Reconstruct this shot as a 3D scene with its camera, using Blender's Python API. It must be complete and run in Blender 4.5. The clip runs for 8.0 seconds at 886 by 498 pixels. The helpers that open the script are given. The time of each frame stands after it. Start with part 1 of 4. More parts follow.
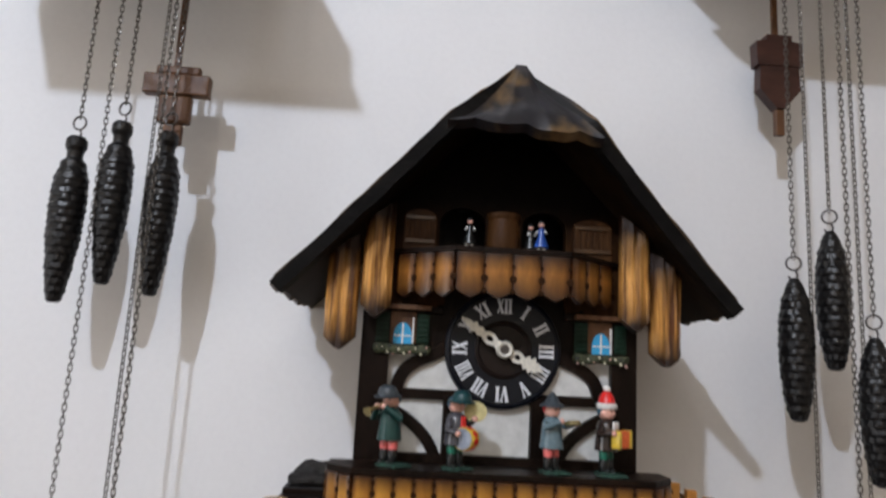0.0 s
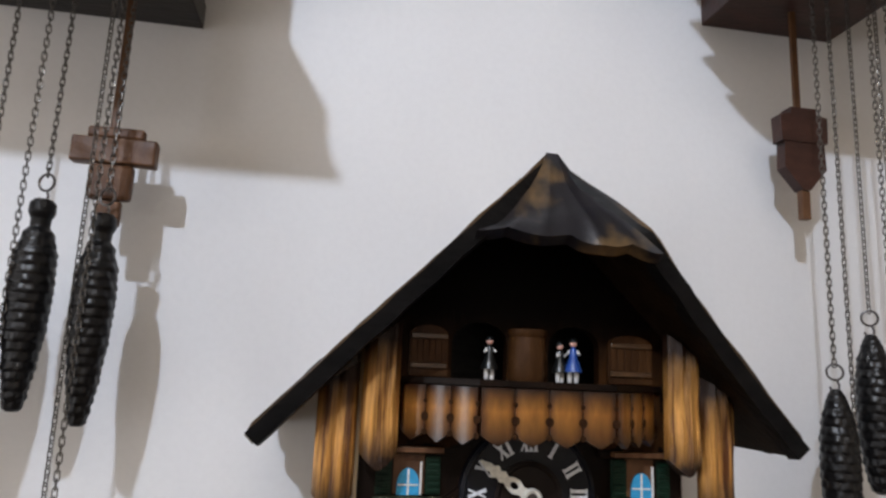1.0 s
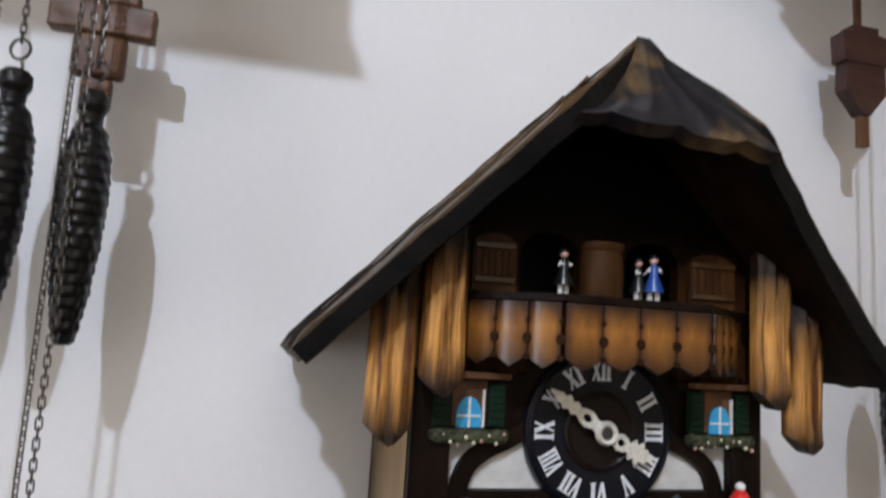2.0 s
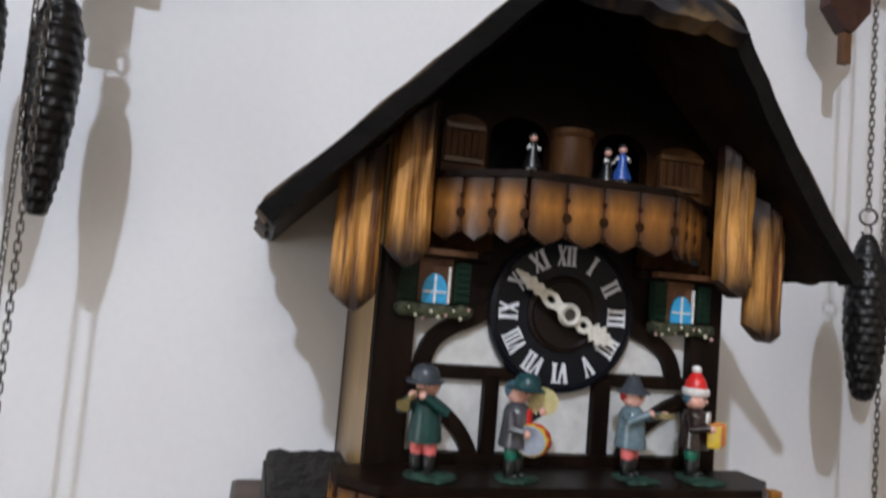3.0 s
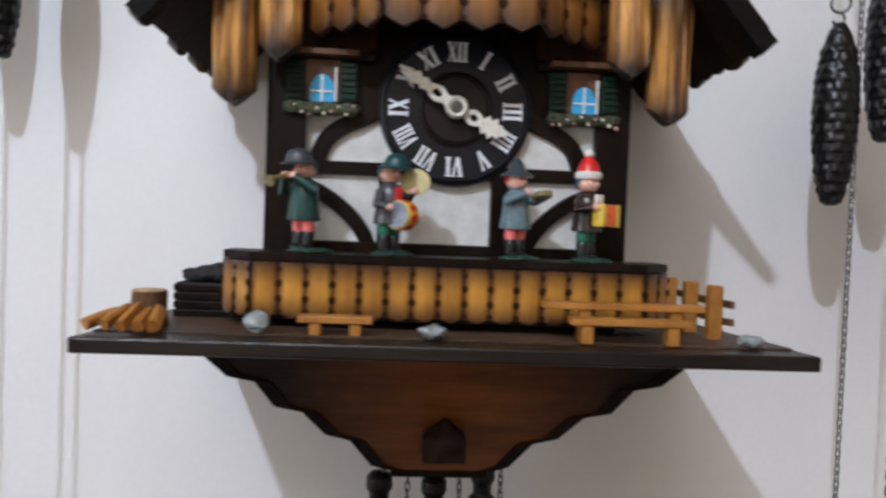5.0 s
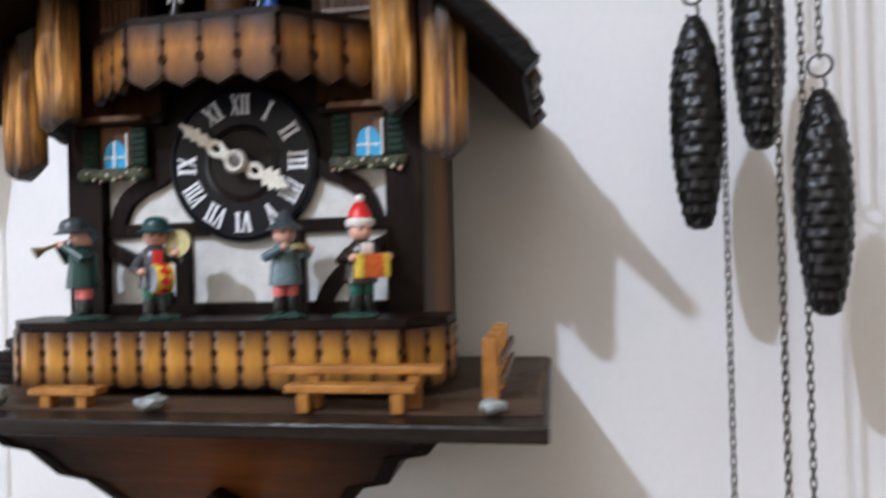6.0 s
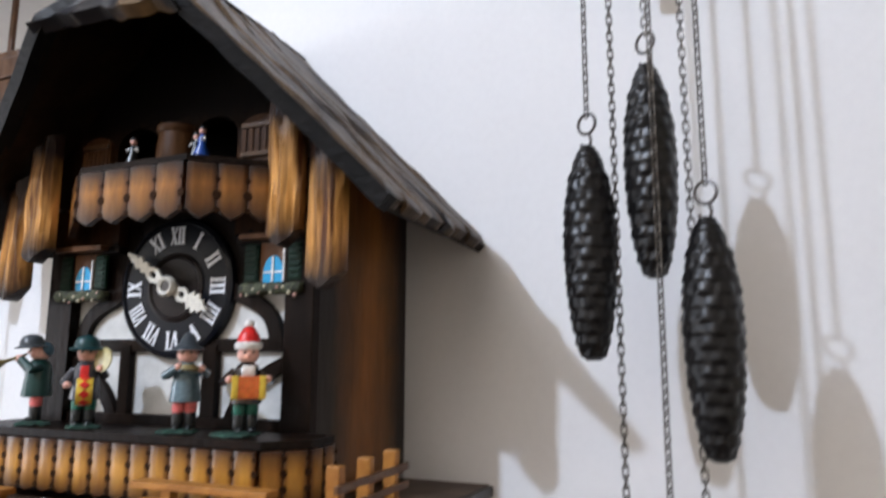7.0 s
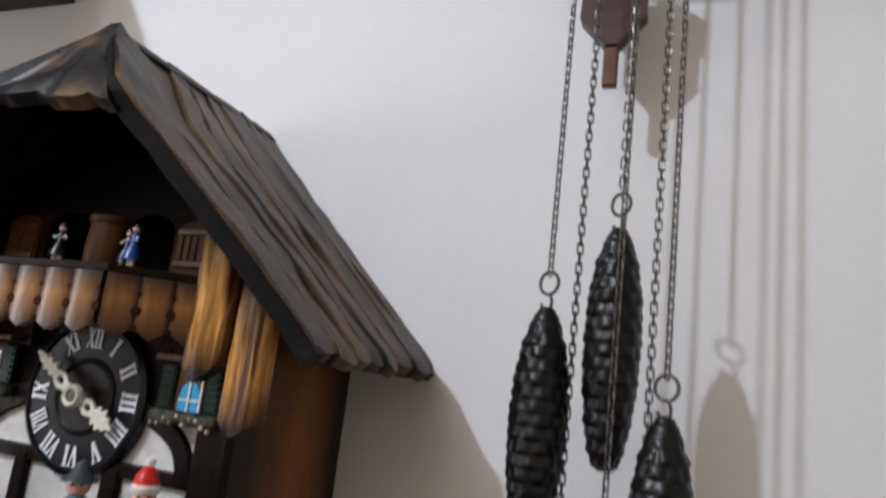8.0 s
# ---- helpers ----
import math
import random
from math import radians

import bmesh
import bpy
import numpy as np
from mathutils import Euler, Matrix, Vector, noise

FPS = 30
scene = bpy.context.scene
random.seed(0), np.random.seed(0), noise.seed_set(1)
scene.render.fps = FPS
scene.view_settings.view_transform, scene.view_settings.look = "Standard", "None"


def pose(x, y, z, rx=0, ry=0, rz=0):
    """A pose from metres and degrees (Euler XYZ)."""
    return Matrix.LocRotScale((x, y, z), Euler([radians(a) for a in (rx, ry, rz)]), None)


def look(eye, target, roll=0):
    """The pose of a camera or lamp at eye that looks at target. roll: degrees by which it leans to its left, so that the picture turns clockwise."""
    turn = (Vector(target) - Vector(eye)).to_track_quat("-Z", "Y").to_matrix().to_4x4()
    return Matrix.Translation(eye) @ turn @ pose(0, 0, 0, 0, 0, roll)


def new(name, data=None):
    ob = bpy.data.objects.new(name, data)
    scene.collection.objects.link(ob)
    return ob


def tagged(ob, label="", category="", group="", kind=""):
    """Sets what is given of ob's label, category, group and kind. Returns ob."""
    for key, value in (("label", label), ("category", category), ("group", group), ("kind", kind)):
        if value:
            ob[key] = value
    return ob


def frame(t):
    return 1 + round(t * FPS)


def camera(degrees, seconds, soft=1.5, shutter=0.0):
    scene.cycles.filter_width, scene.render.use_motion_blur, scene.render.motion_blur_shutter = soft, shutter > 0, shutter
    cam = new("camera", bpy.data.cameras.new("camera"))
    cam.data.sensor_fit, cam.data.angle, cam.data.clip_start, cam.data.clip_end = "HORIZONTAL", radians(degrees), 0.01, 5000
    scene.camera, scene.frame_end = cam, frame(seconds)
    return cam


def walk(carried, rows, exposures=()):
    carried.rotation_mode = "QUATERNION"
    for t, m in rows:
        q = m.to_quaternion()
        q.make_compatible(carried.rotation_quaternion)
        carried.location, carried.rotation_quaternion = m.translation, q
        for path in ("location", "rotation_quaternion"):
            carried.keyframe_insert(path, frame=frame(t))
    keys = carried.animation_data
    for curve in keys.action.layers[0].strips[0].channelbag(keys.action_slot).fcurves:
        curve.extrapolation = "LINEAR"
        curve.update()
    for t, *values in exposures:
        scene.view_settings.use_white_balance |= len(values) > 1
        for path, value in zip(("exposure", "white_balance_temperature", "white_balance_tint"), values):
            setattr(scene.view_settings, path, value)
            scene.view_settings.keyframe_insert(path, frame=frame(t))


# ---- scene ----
cam = camera(66.3, 8.0, soft=2.4, shutter=0.5)
PATH = [
    (0, (-0.078, -0.670, 1.484), (0.025, 1.298, 1.827), 3.1),
    (0.5, (-0.111, -0.625, 1.536), (0.101, 1.333, 1.887), 2.7),
    (1, (-0.135, -0.581, 1.575), (0.182, 1.359, 1.944), 2.5),
    (2.3, (-0.195, -0.483, 1.537), (0.333, 1.435, 1.748), 3.9),
    (2.5, (-0.190, -0.480, 1.531), (0.356, 1.435, 1.713), 4.1),
    (3, (-0.172, -0.502, 1.503), (0.336, 1.427, 1.650), 4.8),
    (3.5, (-0.157, -0.510, 1.472), (0.273, 1.443, 1.518), 5.3),
    (4, (-0.140, -0.531, 1.452), (0.182, 1.443, 1.428), 5.6),
    (4.2, (-0.130, -0.540, 1.434), (0.158, 1.438, 1.378), 6.4),
    (5.4, (0.056, -0.543, 1.427), (0.046, 1.456, 1.382), -1.0),
    (5.5, (0.078, -0.539, 1.427), (0.033, 1.461, 1.386), -1.5),
    (5.6, (0.096, -0.531, 1.431), (0.018, 1.467, 1.377), -1.6),
    (6, (0.181, -0.506, 1.444), (-0.140, 1.468, 1.457), -1.5),
    (6.2, (0.221, -0.500, 1.442), (-0.167, 1.458, 1.575), -1.9),
    (6.5, (0.270, -0.488, 1.420), (-0.322, 1.411, 1.635), -1.7),
    (6.6, (0.280, -0.483, 1.426), (-0.352, 1.402, 1.646), -1.9),
    (7, (0.328, -0.480, 1.456), (-0.398, 1.357, 1.769), 0.2),
    (7.5, (0.354, -0.462, 1.496), (-0.392, 1.365, 1.816), 4.2),
    (8, (0.338, -0.451, 1.529), (-0.356, 1.381, 1.932), 6.9),
]
walk(cam, [(t, look(eye, target, roll)) for t, eye, target, roll in PATH],
     exposures=[(0, -0.04, 6500, 10), (1, -0.05, 6500, 10), (2.5, -0.06, 6400, 10), (3.5, 0.08, 6400, 10), (4, 0.12, 6350, 10), (5.5, 0.28, 6250, 10), (6.5, 0.58, 6130, 10), (7, 0.53, 6130, 10), (7.5, 0.28, 6250, 10), (8, 0.07, 6450, 10)])

# ---- world, lamps, exposure ----
WALL = 0.0  # the wall's face
world = bpy.data.worlds.new("world")
scene.world = world
world.use_nodes = True
world.node_tree.nodes["Background"].inputs[0].default_value = (0.9, 0.93, 1.0, 1)
world.node_tree.nodes["Background"].inputs[1].default_value = 0.03


def lamp(name, at, watts, radius, colour):
    data = bpy.data.lights.new(name, "POINT")
    data.energy, data.shadow_soft_size, data.color = watts, radius, colour
    ob = new(name, data)
    ob.location = at
    return ob


lamp("ceiling_bulb", (-0.72, -1.64, 2.73), 88, 0.03, (0.73, 0.825, 1.0))
# unseen soft fill below the ceiling, added to lift the wall shadows
fill_light = bpy.data.lights.new("fill_area", "AREA")
fill_light.shape, fill_light.size, fill_light.size_y, fill_light.energy, fill_light.color = "RECTANGLE", 1.2, 0.6, 12, (1.0, 0.88, 0.78)
fill_light_ob = new("fill_area", fill_light)
fill_light_ob.matrix_world = pose(-0.1, -2.5, 2.84)
sky = bpy.data.lights.new("window_sky", "AREA")
sky.shape, sky.size, sky.size_y, sky.energy, sky.color = "RECTANGLE", 1.0, 0.55, 14, (0.93, 0.95, 1.0)
sky_ob = new("window_sky", sky)
sky_ob.matrix_world = pose(-2.46, -1.45, 1.36, 0, -90, 0)


# ---- materials ----
def material(name, rough=0.6, metal=0.0, spec=0.5, coat=0.0):
    m = bpy.data.materials.new(name)
    m.use_nodes = True
    b = m.node_tree.nodes["Principled BSDF"]
    b.inputs["Roughness"].default_value = rough
    b.inputs["Metallic"].default_value = metal
    b.inputs["Specular IOR Level"].default_value = spec
    b.inputs["Coat Weight"].default_value = coat
    b.inputs["Coat Roughness"].default_value = 0.2
    return m, m.node_tree, b


def ramp(nt, fac, stops):
    r = nt.nodes.new("ShaderNodeValToRGB")
    el = r.color_ramp.elements
    while len(el) < len(stops):
        el.new(0.5)
    for e, (p, c) in zip(el, stops):
        e.position, e.color = p, (*c, 1)
    nt.links.new(fac, r.inputs[0])
    return r.outputs[0]


def grain(nt, scale, detail=4, coord="Object", rough=0.6, offset=True):
    """Noise stretched by a scale in metres, shifted for each object."""
    tc = nt.nodes.new("ShaderNodeTexCoord")
    mp = nt.nodes.new("ShaderNodeMapping")
    mp.inputs["Scale"].default_value = scale
    n = nt.nodes.new("ShaderNodeTexNoise")
    n.inputs["Detail"].default_value = detail
    n.inputs["Roughness"].default_value = rough
    n.inputs["Scale"].default_value = 1
    nt.links.new(tc.outputs[coord], mp.inputs["Vector"])
    if offset:
        info = nt.nodes.new("ShaderNodeObjectInfo")
        mul = nt.nodes.new("ShaderNodeMath")
        mul.operation = "MULTIPLY"
        mul.inputs[1].default_value = 37.0
        nt.links.new(info.outputs["Random"], mul.inputs[0])
        nt.links.new(mul.outputs[0], mp.inputs["Location"])
    nt.links.new(mp.outputs[0], n.inputs["Vector"])
    return n.outputs[0]


def mix(nt, fac, a, b, mode="MIX"):
    m = nt.nodes.new("ShaderNodeMix")
    m.data_type, m.blend_type = "RGBA", mode
    for socket, v in ((m.inputs[0], fac), (m.inputs[6], a), (m.inputs[7], b)):
        if isinstance(v, (int, float)):
            socket.default_value = v
        elif isinstance(v, tuple):
            socket.default_value = (*v, 1)
        else:
            nt.links.new(v, socket)
    return m.outputs[2]


def bump(nt, b, height, strength, distance=0.001):
    n = nt.nodes.new("ShaderNodeBump")
    n.inputs["Strength"].default_value = strength
    n.inputs["Distance"].default_value = distance
    nt.links.new(height, n.inputs["Height"])
    nt.links.new(n.outputs[0], b.inputs["Normal"])


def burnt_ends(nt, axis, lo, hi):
    """1 in the middle of a piece, 0 at its flamed or shaded ends, along its own box."""
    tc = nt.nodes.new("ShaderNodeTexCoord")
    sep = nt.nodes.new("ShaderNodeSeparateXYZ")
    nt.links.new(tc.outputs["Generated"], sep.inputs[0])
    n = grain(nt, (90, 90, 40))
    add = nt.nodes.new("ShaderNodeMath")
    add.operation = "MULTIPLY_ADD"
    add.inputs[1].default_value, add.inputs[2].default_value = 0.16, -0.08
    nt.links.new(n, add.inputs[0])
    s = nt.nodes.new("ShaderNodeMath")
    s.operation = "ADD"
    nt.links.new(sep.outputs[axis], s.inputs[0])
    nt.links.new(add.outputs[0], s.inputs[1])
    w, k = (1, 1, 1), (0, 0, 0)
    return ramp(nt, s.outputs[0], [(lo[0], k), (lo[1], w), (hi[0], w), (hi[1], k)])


def wood(name, dark, light, scale, rough=0.45, ends=None, burn=(0.012, 0.006, 0.004), coat=0.0, relief=0.4, spec=0.3, stops=(0.3, 0.7), sides=False):
    m, nt, b = material(name, rough, spec=spec, coat=coat)
    g = grain(nt, scale)
    fine = grain(nt, tuple(v * 4 for v in scale), 3)
    c = ramp(nt, g, [(stops[0], dark), (stops[1], light)])
    c = mix(nt, 0.35, c, ramp(nt, fine, [(0.3, (0.45, 0.4, 0.36)), (0.65, (1, 1, 1))]), "MULTIPLY")
    if ends:
        c = mix(nt, burnt_ends(nt, *ends), burn, c)
    # long edges darker: scorched wood plus the slats' edge shading painted in
    if sides:
        edge = mix(nt, 1.0, c, (0.30, 0.20, 0.14), "MULTIPLY")
        c = mix(nt, burnt_ends(nt, 0, (-0.02, 0.20), (0.80, 1.02)), edge, c)
    nt.links.new(c, b.inputs["Base Color"])
    bump(nt, b, fine, relief)
    return m


def paint(name, colour, rough=0.3, spread=0.12, coat=0.0, metal=0.0, scale=400, relief=0.15, spec=0.4):
    m, nt, b = material(name, rough, metal, spec, coat)
    g = grain(nt, (scale, scale, scale), 3)
    lo, hi = tuple(v * (1 - spread * 2) for v in colour), tuple(min(1, v * (1 + spread)) for v in colour)
    nt.links.new(ramp(nt, g, [(0.3, lo), (0.7, hi)]), b.inputs["Base Color"])
    bump(nt, b, g, relief, 0.0005)
    return m


def wall_paint(name, lo, hi):
    m, nt, b = material(name, 0.75)
    big = grain(nt, (3, 3, 1.2), 3, offset=False)
    small = grain(nt, (160, 160, 160), 4, offset=False)
    c = ramp(nt, big, [(0.3, lo), (0.7, hi)])
    nt.links.new(mix(nt, 0.08, c, ramp(nt, small, [(0.35, (0.72, 0.72, 0.72)), (0.6, (1, 1, 1))]), "MULTIPLY"), b.inputs["Base Color"])
    bump(nt, b, small, 0.06, 0.002)
    return m


WALL_PAINT = wall_paint("wall_paint", (0.74, 0.735, 0.74), (0.80, 0.80, 0.805))
CREAM_PAINT = wall_paint("cream_paint", (0.70, 0.61, 0.49), (0.76, 0.67, 0.55))
FLOOR_WOOD = wood("floor_boards", (0.04, 0.025, 0.016), (0.08, 0.05, 0.033), (3, 20, 20))
ROOF = wood("roof_stain", (0.015, 0.0125, 0.013), (0.135, 0.082, 0.038), (9, 55, 9), 0.42, relief=0.8, spec=0.2, stops=(0.36, 0.66))
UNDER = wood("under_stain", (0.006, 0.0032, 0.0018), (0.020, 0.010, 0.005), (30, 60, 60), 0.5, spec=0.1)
ROOF_DARK = wood("roof_black", (0.003, 0.003, 0.0032), (0.009, 0.008, 0.008), (30, 60, 60), 0.45, relief=0.7, spec=0.1)
HIP = wood("hip_stain", (0.010, 0.010, 0.014), (0.19, 0.115, 0.045), (15, 15, 13), 0.34, relief=0.6, spec=0.42, stops=(0.55, 0.70))
DARK = wood("dark_stain", (0.004, 0.0022, 0.0016), (0.014, 0.0072, 0.0045), (60, 60, 14), 0.40, spec=0.10)
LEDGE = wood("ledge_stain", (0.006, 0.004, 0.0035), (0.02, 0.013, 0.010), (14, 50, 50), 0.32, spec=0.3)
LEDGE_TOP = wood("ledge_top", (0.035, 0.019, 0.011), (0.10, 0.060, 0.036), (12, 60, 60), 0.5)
BROWN = wood("brown_stain", (0.09, 0.028, 0.007), (0.22, 0.075, 0.018), (9, 40, 60), 0.36, ends=(0, (0.14, 0.48), (0.58, 0.90)), burn=(0.008, 0.004, 0.003))
GABLE = wood("gable_stain", (0.028, 0.011, 0.004), (0.075, 0.032, 0.010), (60, 60, 18), 0.45, spec=0.12)
# flamed brown; its near-black upper part also holds the roof overhang's shade as colour
GABLE_WALL = wood("gable_flamed_shaded", (0.014, 0.0055, 0.0018), (0.045, 0.018, 0.0055), (60, 60, 18), 0.55, ends=(2, (-0.3, -0.2), (0.26, 0.50)), burn=(0.0022, 0.0011, 0.0007), spec=0.05)
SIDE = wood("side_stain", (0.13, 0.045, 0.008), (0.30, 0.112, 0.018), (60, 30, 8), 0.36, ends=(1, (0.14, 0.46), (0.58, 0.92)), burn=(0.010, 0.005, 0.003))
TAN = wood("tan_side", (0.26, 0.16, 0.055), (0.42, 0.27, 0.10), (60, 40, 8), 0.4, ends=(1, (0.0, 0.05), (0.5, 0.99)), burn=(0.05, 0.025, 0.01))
LOG = wood("flamed_log", (0.085, 0.024, 0.004), (0.68, 0.335, 0.085), (230, 60, 11), 0.36, ends=(2, (0.06, 0.30), (0.45, 0.86)), burn=(0.016, 0.006, 0.003), relief=0.7, stops=(0.38, 0.60))
SLAT = wood("flamed_slat", (0.14, 0.050, 0.009), (0.41, 0.172, 0.030), (60, 60, 16), 0.36, ends=(2, (0.02, 0.60), (0.62, 0.98)), burn=(0.022, 0.007, 0.003), coat=0.45, spec=0.2, sides=True)
BATTEN = wood("batten_stain", (0.03, 0.012, 0.004), (0.09, 0.04, 0.012), (60, 60, 16), 0.3, coat=0.7)
SLAT_LOW = wood("honey_slat", (0.29, 0.118, 0.014), (0.54, 0.260, 0.038), (60, 60, 16), 0.33, ends=(2, (0.0, 0.42), (0.60, 1.0)), burn=(0.040, 0.012, 0.004), coat=0.14, sides=True)
TOY = wood("toy_wood", (0.28, 0.11, 0.02), (0.45, 0.20, 0.042), (60, 60, 60), 0.45)
BARK = wood("bark", (0.045, 0.02, 0.01), (0.16, 0.075, 0.033), (160, 160, 40), 0.7, relief=1.0)
CUT = wood("cut_wood", (0.32, 0.2, 0.1), (0.5, 0.34, 0.18), (120, 120, 120), 0.6)
OAK = wood("pendulum_wood", (0.06, 0.024, 0.01), (0.17, 0.08, 0.035), (60, 60, 20), 0.45)
RED_BOX = wood("red_box", (0.03, 0.012, 0.009), (0.065, 0.026, 0.018), (20, 60, 60), 0.4)
STUCCO = paint("stucco", (0.6, 0.6, 0.58), 0.6, 0.08, scale=90)
DIAL = paint("dial_black", (0.005, 0.006, 0.010), 0.28, spec=0.25)
DIAL_MID = paint("dial_brown", (0.010, 0.006, 0.005), 0.35, spec=0.2)
BONE = paint("bone", (0.68, 0.65, 0.57), 0.4)
NUMERAL = paint("numeral", (0.74, 0.76, 0.80), 0.45)
IRON = paint("cast_iron", (0.0045, 0.0040, 0.0044), 0.36, 0.25, scale=150, spec=0.34)
CHAIN = paint("chain_metal", (0.14, 0.128, 0.115), 0.38, 0.2, metal=0.85)
WIRE = paint("hook_wire", (0.12, 0.11, 0.105), 0.4, 0.2, metal=0.8)
MOSS = paint("moss", (0.011, 0.045, 0.030), 0.8, 0.4, scale=300, relief=0.6)
SOOT = paint("dark_moss", (0.014, 0.012, 0.011), 0.8, 0.5, scale=500, relief=0.9)
ROCK = paint("rock", (0.28, 0.31, 0.31), 0.6, 0.25, scale=220, relief=0.6)
SHUTTER = paint("shutter_green", (0.004, 0.022, 0.012), 0.4, 0.25, spec=0.2)
BLUE = paint("pane_blue", (0.04, 0.34, 0.62), 0.25)
WHITE = paint("white_lacquer", (0.75, 0.73, 0.7), 0.3)
RED = paint("red_lacquer", (0.6, 0.02, 0.018), 0.3)
PINK = paint("pink_lacquer", (0.75, 0.16, 0.15), 0.3)
SKIN = paint("face_lacquer", (0.72, 0.4, 0.32), 0.3)
GREEN_COAT = paint("green_coat", (0.008, 0.045, 0.04), 0.34, coat=0.1)
GREY_COAT = paint("grey_coat", (0.055, 0.055, 0.065), 0.25, coat=0.4)
BLUE_COAT = paint("blue_coat", (0.11, 0.17, 0.2), 0.25, coat=0.4)
BROWN_COAT = paint("brown_coat", (0.022, 0.012, 0.01), 0.22, coat=0.5)
HAT_GREY = paint("hat_grey", (0.045, 0.055, 0.065), 0.3)
HAT_GREEN = paint("hat_green", (0.01, 0.05, 0.055), 0.3)
BOOT = paint("boot_black", (0.006, 0.007, 0.007), 0.3)
JADE = paint("jade", (0.01, 0.12, 0.075), 0.3)
HAIR = paint("hair", (0.05, 0.12, 0.17), 0.4)
YELLOW = paint("yellow_lacquer", (0.65, 0.45, 0.05), 0.3)
ORANGE = paint("orange_lacquer", (0.75, 0.14, 0.035), 0.3)
CYMBAL = paint("cymbal_cream", (0.48, 0.42, 0.20), 0.3)
OCHRE = paint("ochre_lacquer", (0.21, 0.165, 0.065), 0.3)
DRUM = paint("drum_skin", (0.24, 0.27, 0.33), 0.3)
ROYAL = paint("royal_blue", (0.02, 0.07, 0.30), 0.3)
HOLE = paint("stain_hole", (0.028, 0.012, 0.005), 0.7, spec=0.05)

# ---- mesh helpers ----
ORIGIN = {}


def mesh_of(name, bm, mats, smooth=False):
    me = bpy.data.meshes.new(name)
    bmesh.ops.recalc_face_normals(bm, faces=bm.faces[:])
    bm.to_mesh(me)
    bm.free()
    for m in mats if isinstance(mats, (list, tuple)) else [mats]:
        me.materials.append(m)
    if smooth:
        me.polygons.foreach_set("use_smooth", [True] * len(me.polygons))
        me.set_sharp_from_angle(angle=radians(38 if smooth is True else smooth))
    return me


def thing(name, at, label, category, group="", kind=""):
    """A thing's Empty at its base."""
    ob = new(name)
    ob.empty_display_size = 0.01
    ob.location = at
    ORIGIN[ob.name] = Vector(at)
    return tagged(ob, label, category, group, kind)


def part(name, bm, mats, parent, label="", smooth=False):
    """A mesh in world coordinates as a part of a thing or of a part."""
    o = ORIGIN[parent.name]
    bmesh.ops.translate(bm, verts=bm.verts[:], vec=-o)
    ob = new(name, mesh_of(name, bm, mats, smooth))
    ob.parent = parent
    ORIGIN[ob.name] = o
    return tagged(ob, label)


def whole(name, bm, mats, label, category="", group="", kind="", at=(0, 0, 0), smooth=False):
    bmesh.ops.translate(bm, verts=bm.verts[:], vec=-Vector(at))
    ob = new(name, mesh_of(name, bm, mats, smooth))
    ob.location = at
    ORIGIN[ob.name] = Vector(at)
    return tagged(ob, label, category, group, kind)


def piece(name, me, parent, m):
    """An object of its own on a shared mesh, at the pose m in the world."""
    ob = new(name, me)
    ob.parent = parent
    ob.matrix_basis = Matrix.Translation(-ORIGIN[parent.name]) @ m
    ORIGIN[ob.name] = ORIGIN[parent.name]
    return ob


def box(bm, x0, x1, y0, y1, z0, z1, bevel=0.0, mat=0, m=None):
    tb = bmesh.new()
    bmesh.ops.create_cube(tb, size=1)
    for v in tb.verts:
        v.co = Vector(((x0 + x1) / 2 + v.co.x * (x1 - x0), (y0 + y1) / 2 + v.co.y * (y1 - y0), (z0 + z1) / 2 + v.co.z * (z1 - z0)))
    if bevel:
        bmesh.ops.bevel(tb, geom=list(tb.edges), offset=bevel, segments=2, affect="EDGES", profile=0.5)
    for f in tb.faces:
        f.material_index = mat
    if m is not None:
        bmesh.ops.transform(tb, matrix=m, verts=list(tb.verts))
    me = bpy.data.meshes.new("box")
    tb.to_mesh(me)
    tb.free()
    bm.from_mesh(me)
    bpy.data.meshes.remove(me)
    return bm


def plate(bm, outer, holes, y0, y1, mat=0):
    """A board in the xz plane with holes, from y0 to y1."""
    loops = [outer, *holes]
    front = []
    for y in (y0, y1):
        edges = []
        rings = []
        for loop in loops:
            vs = [bm.verts.new((x, y, z)) for x, z in loop]
            rings.append(vs)
            edges += [bm.edges.new((vs[i], vs[(i + 1) % len(vs)])) for i in range(len(vs))]
        r = bmesh.ops.triangle_fill(bm, use_beauty=True, edges=edges)
        for g in r["geom"]:
            if isinstance(g, bmesh.types.BMFace):
                g.material_index = mat
        front.append(rings)
    for a, b in zip(*front):
        n = len(a)
        for i in range(n):
            f = bm.faces.new((a[i], a[(i + 1) % n], b[(i + 1) % n], b[i]))
            f.material_index = mat
    return bm


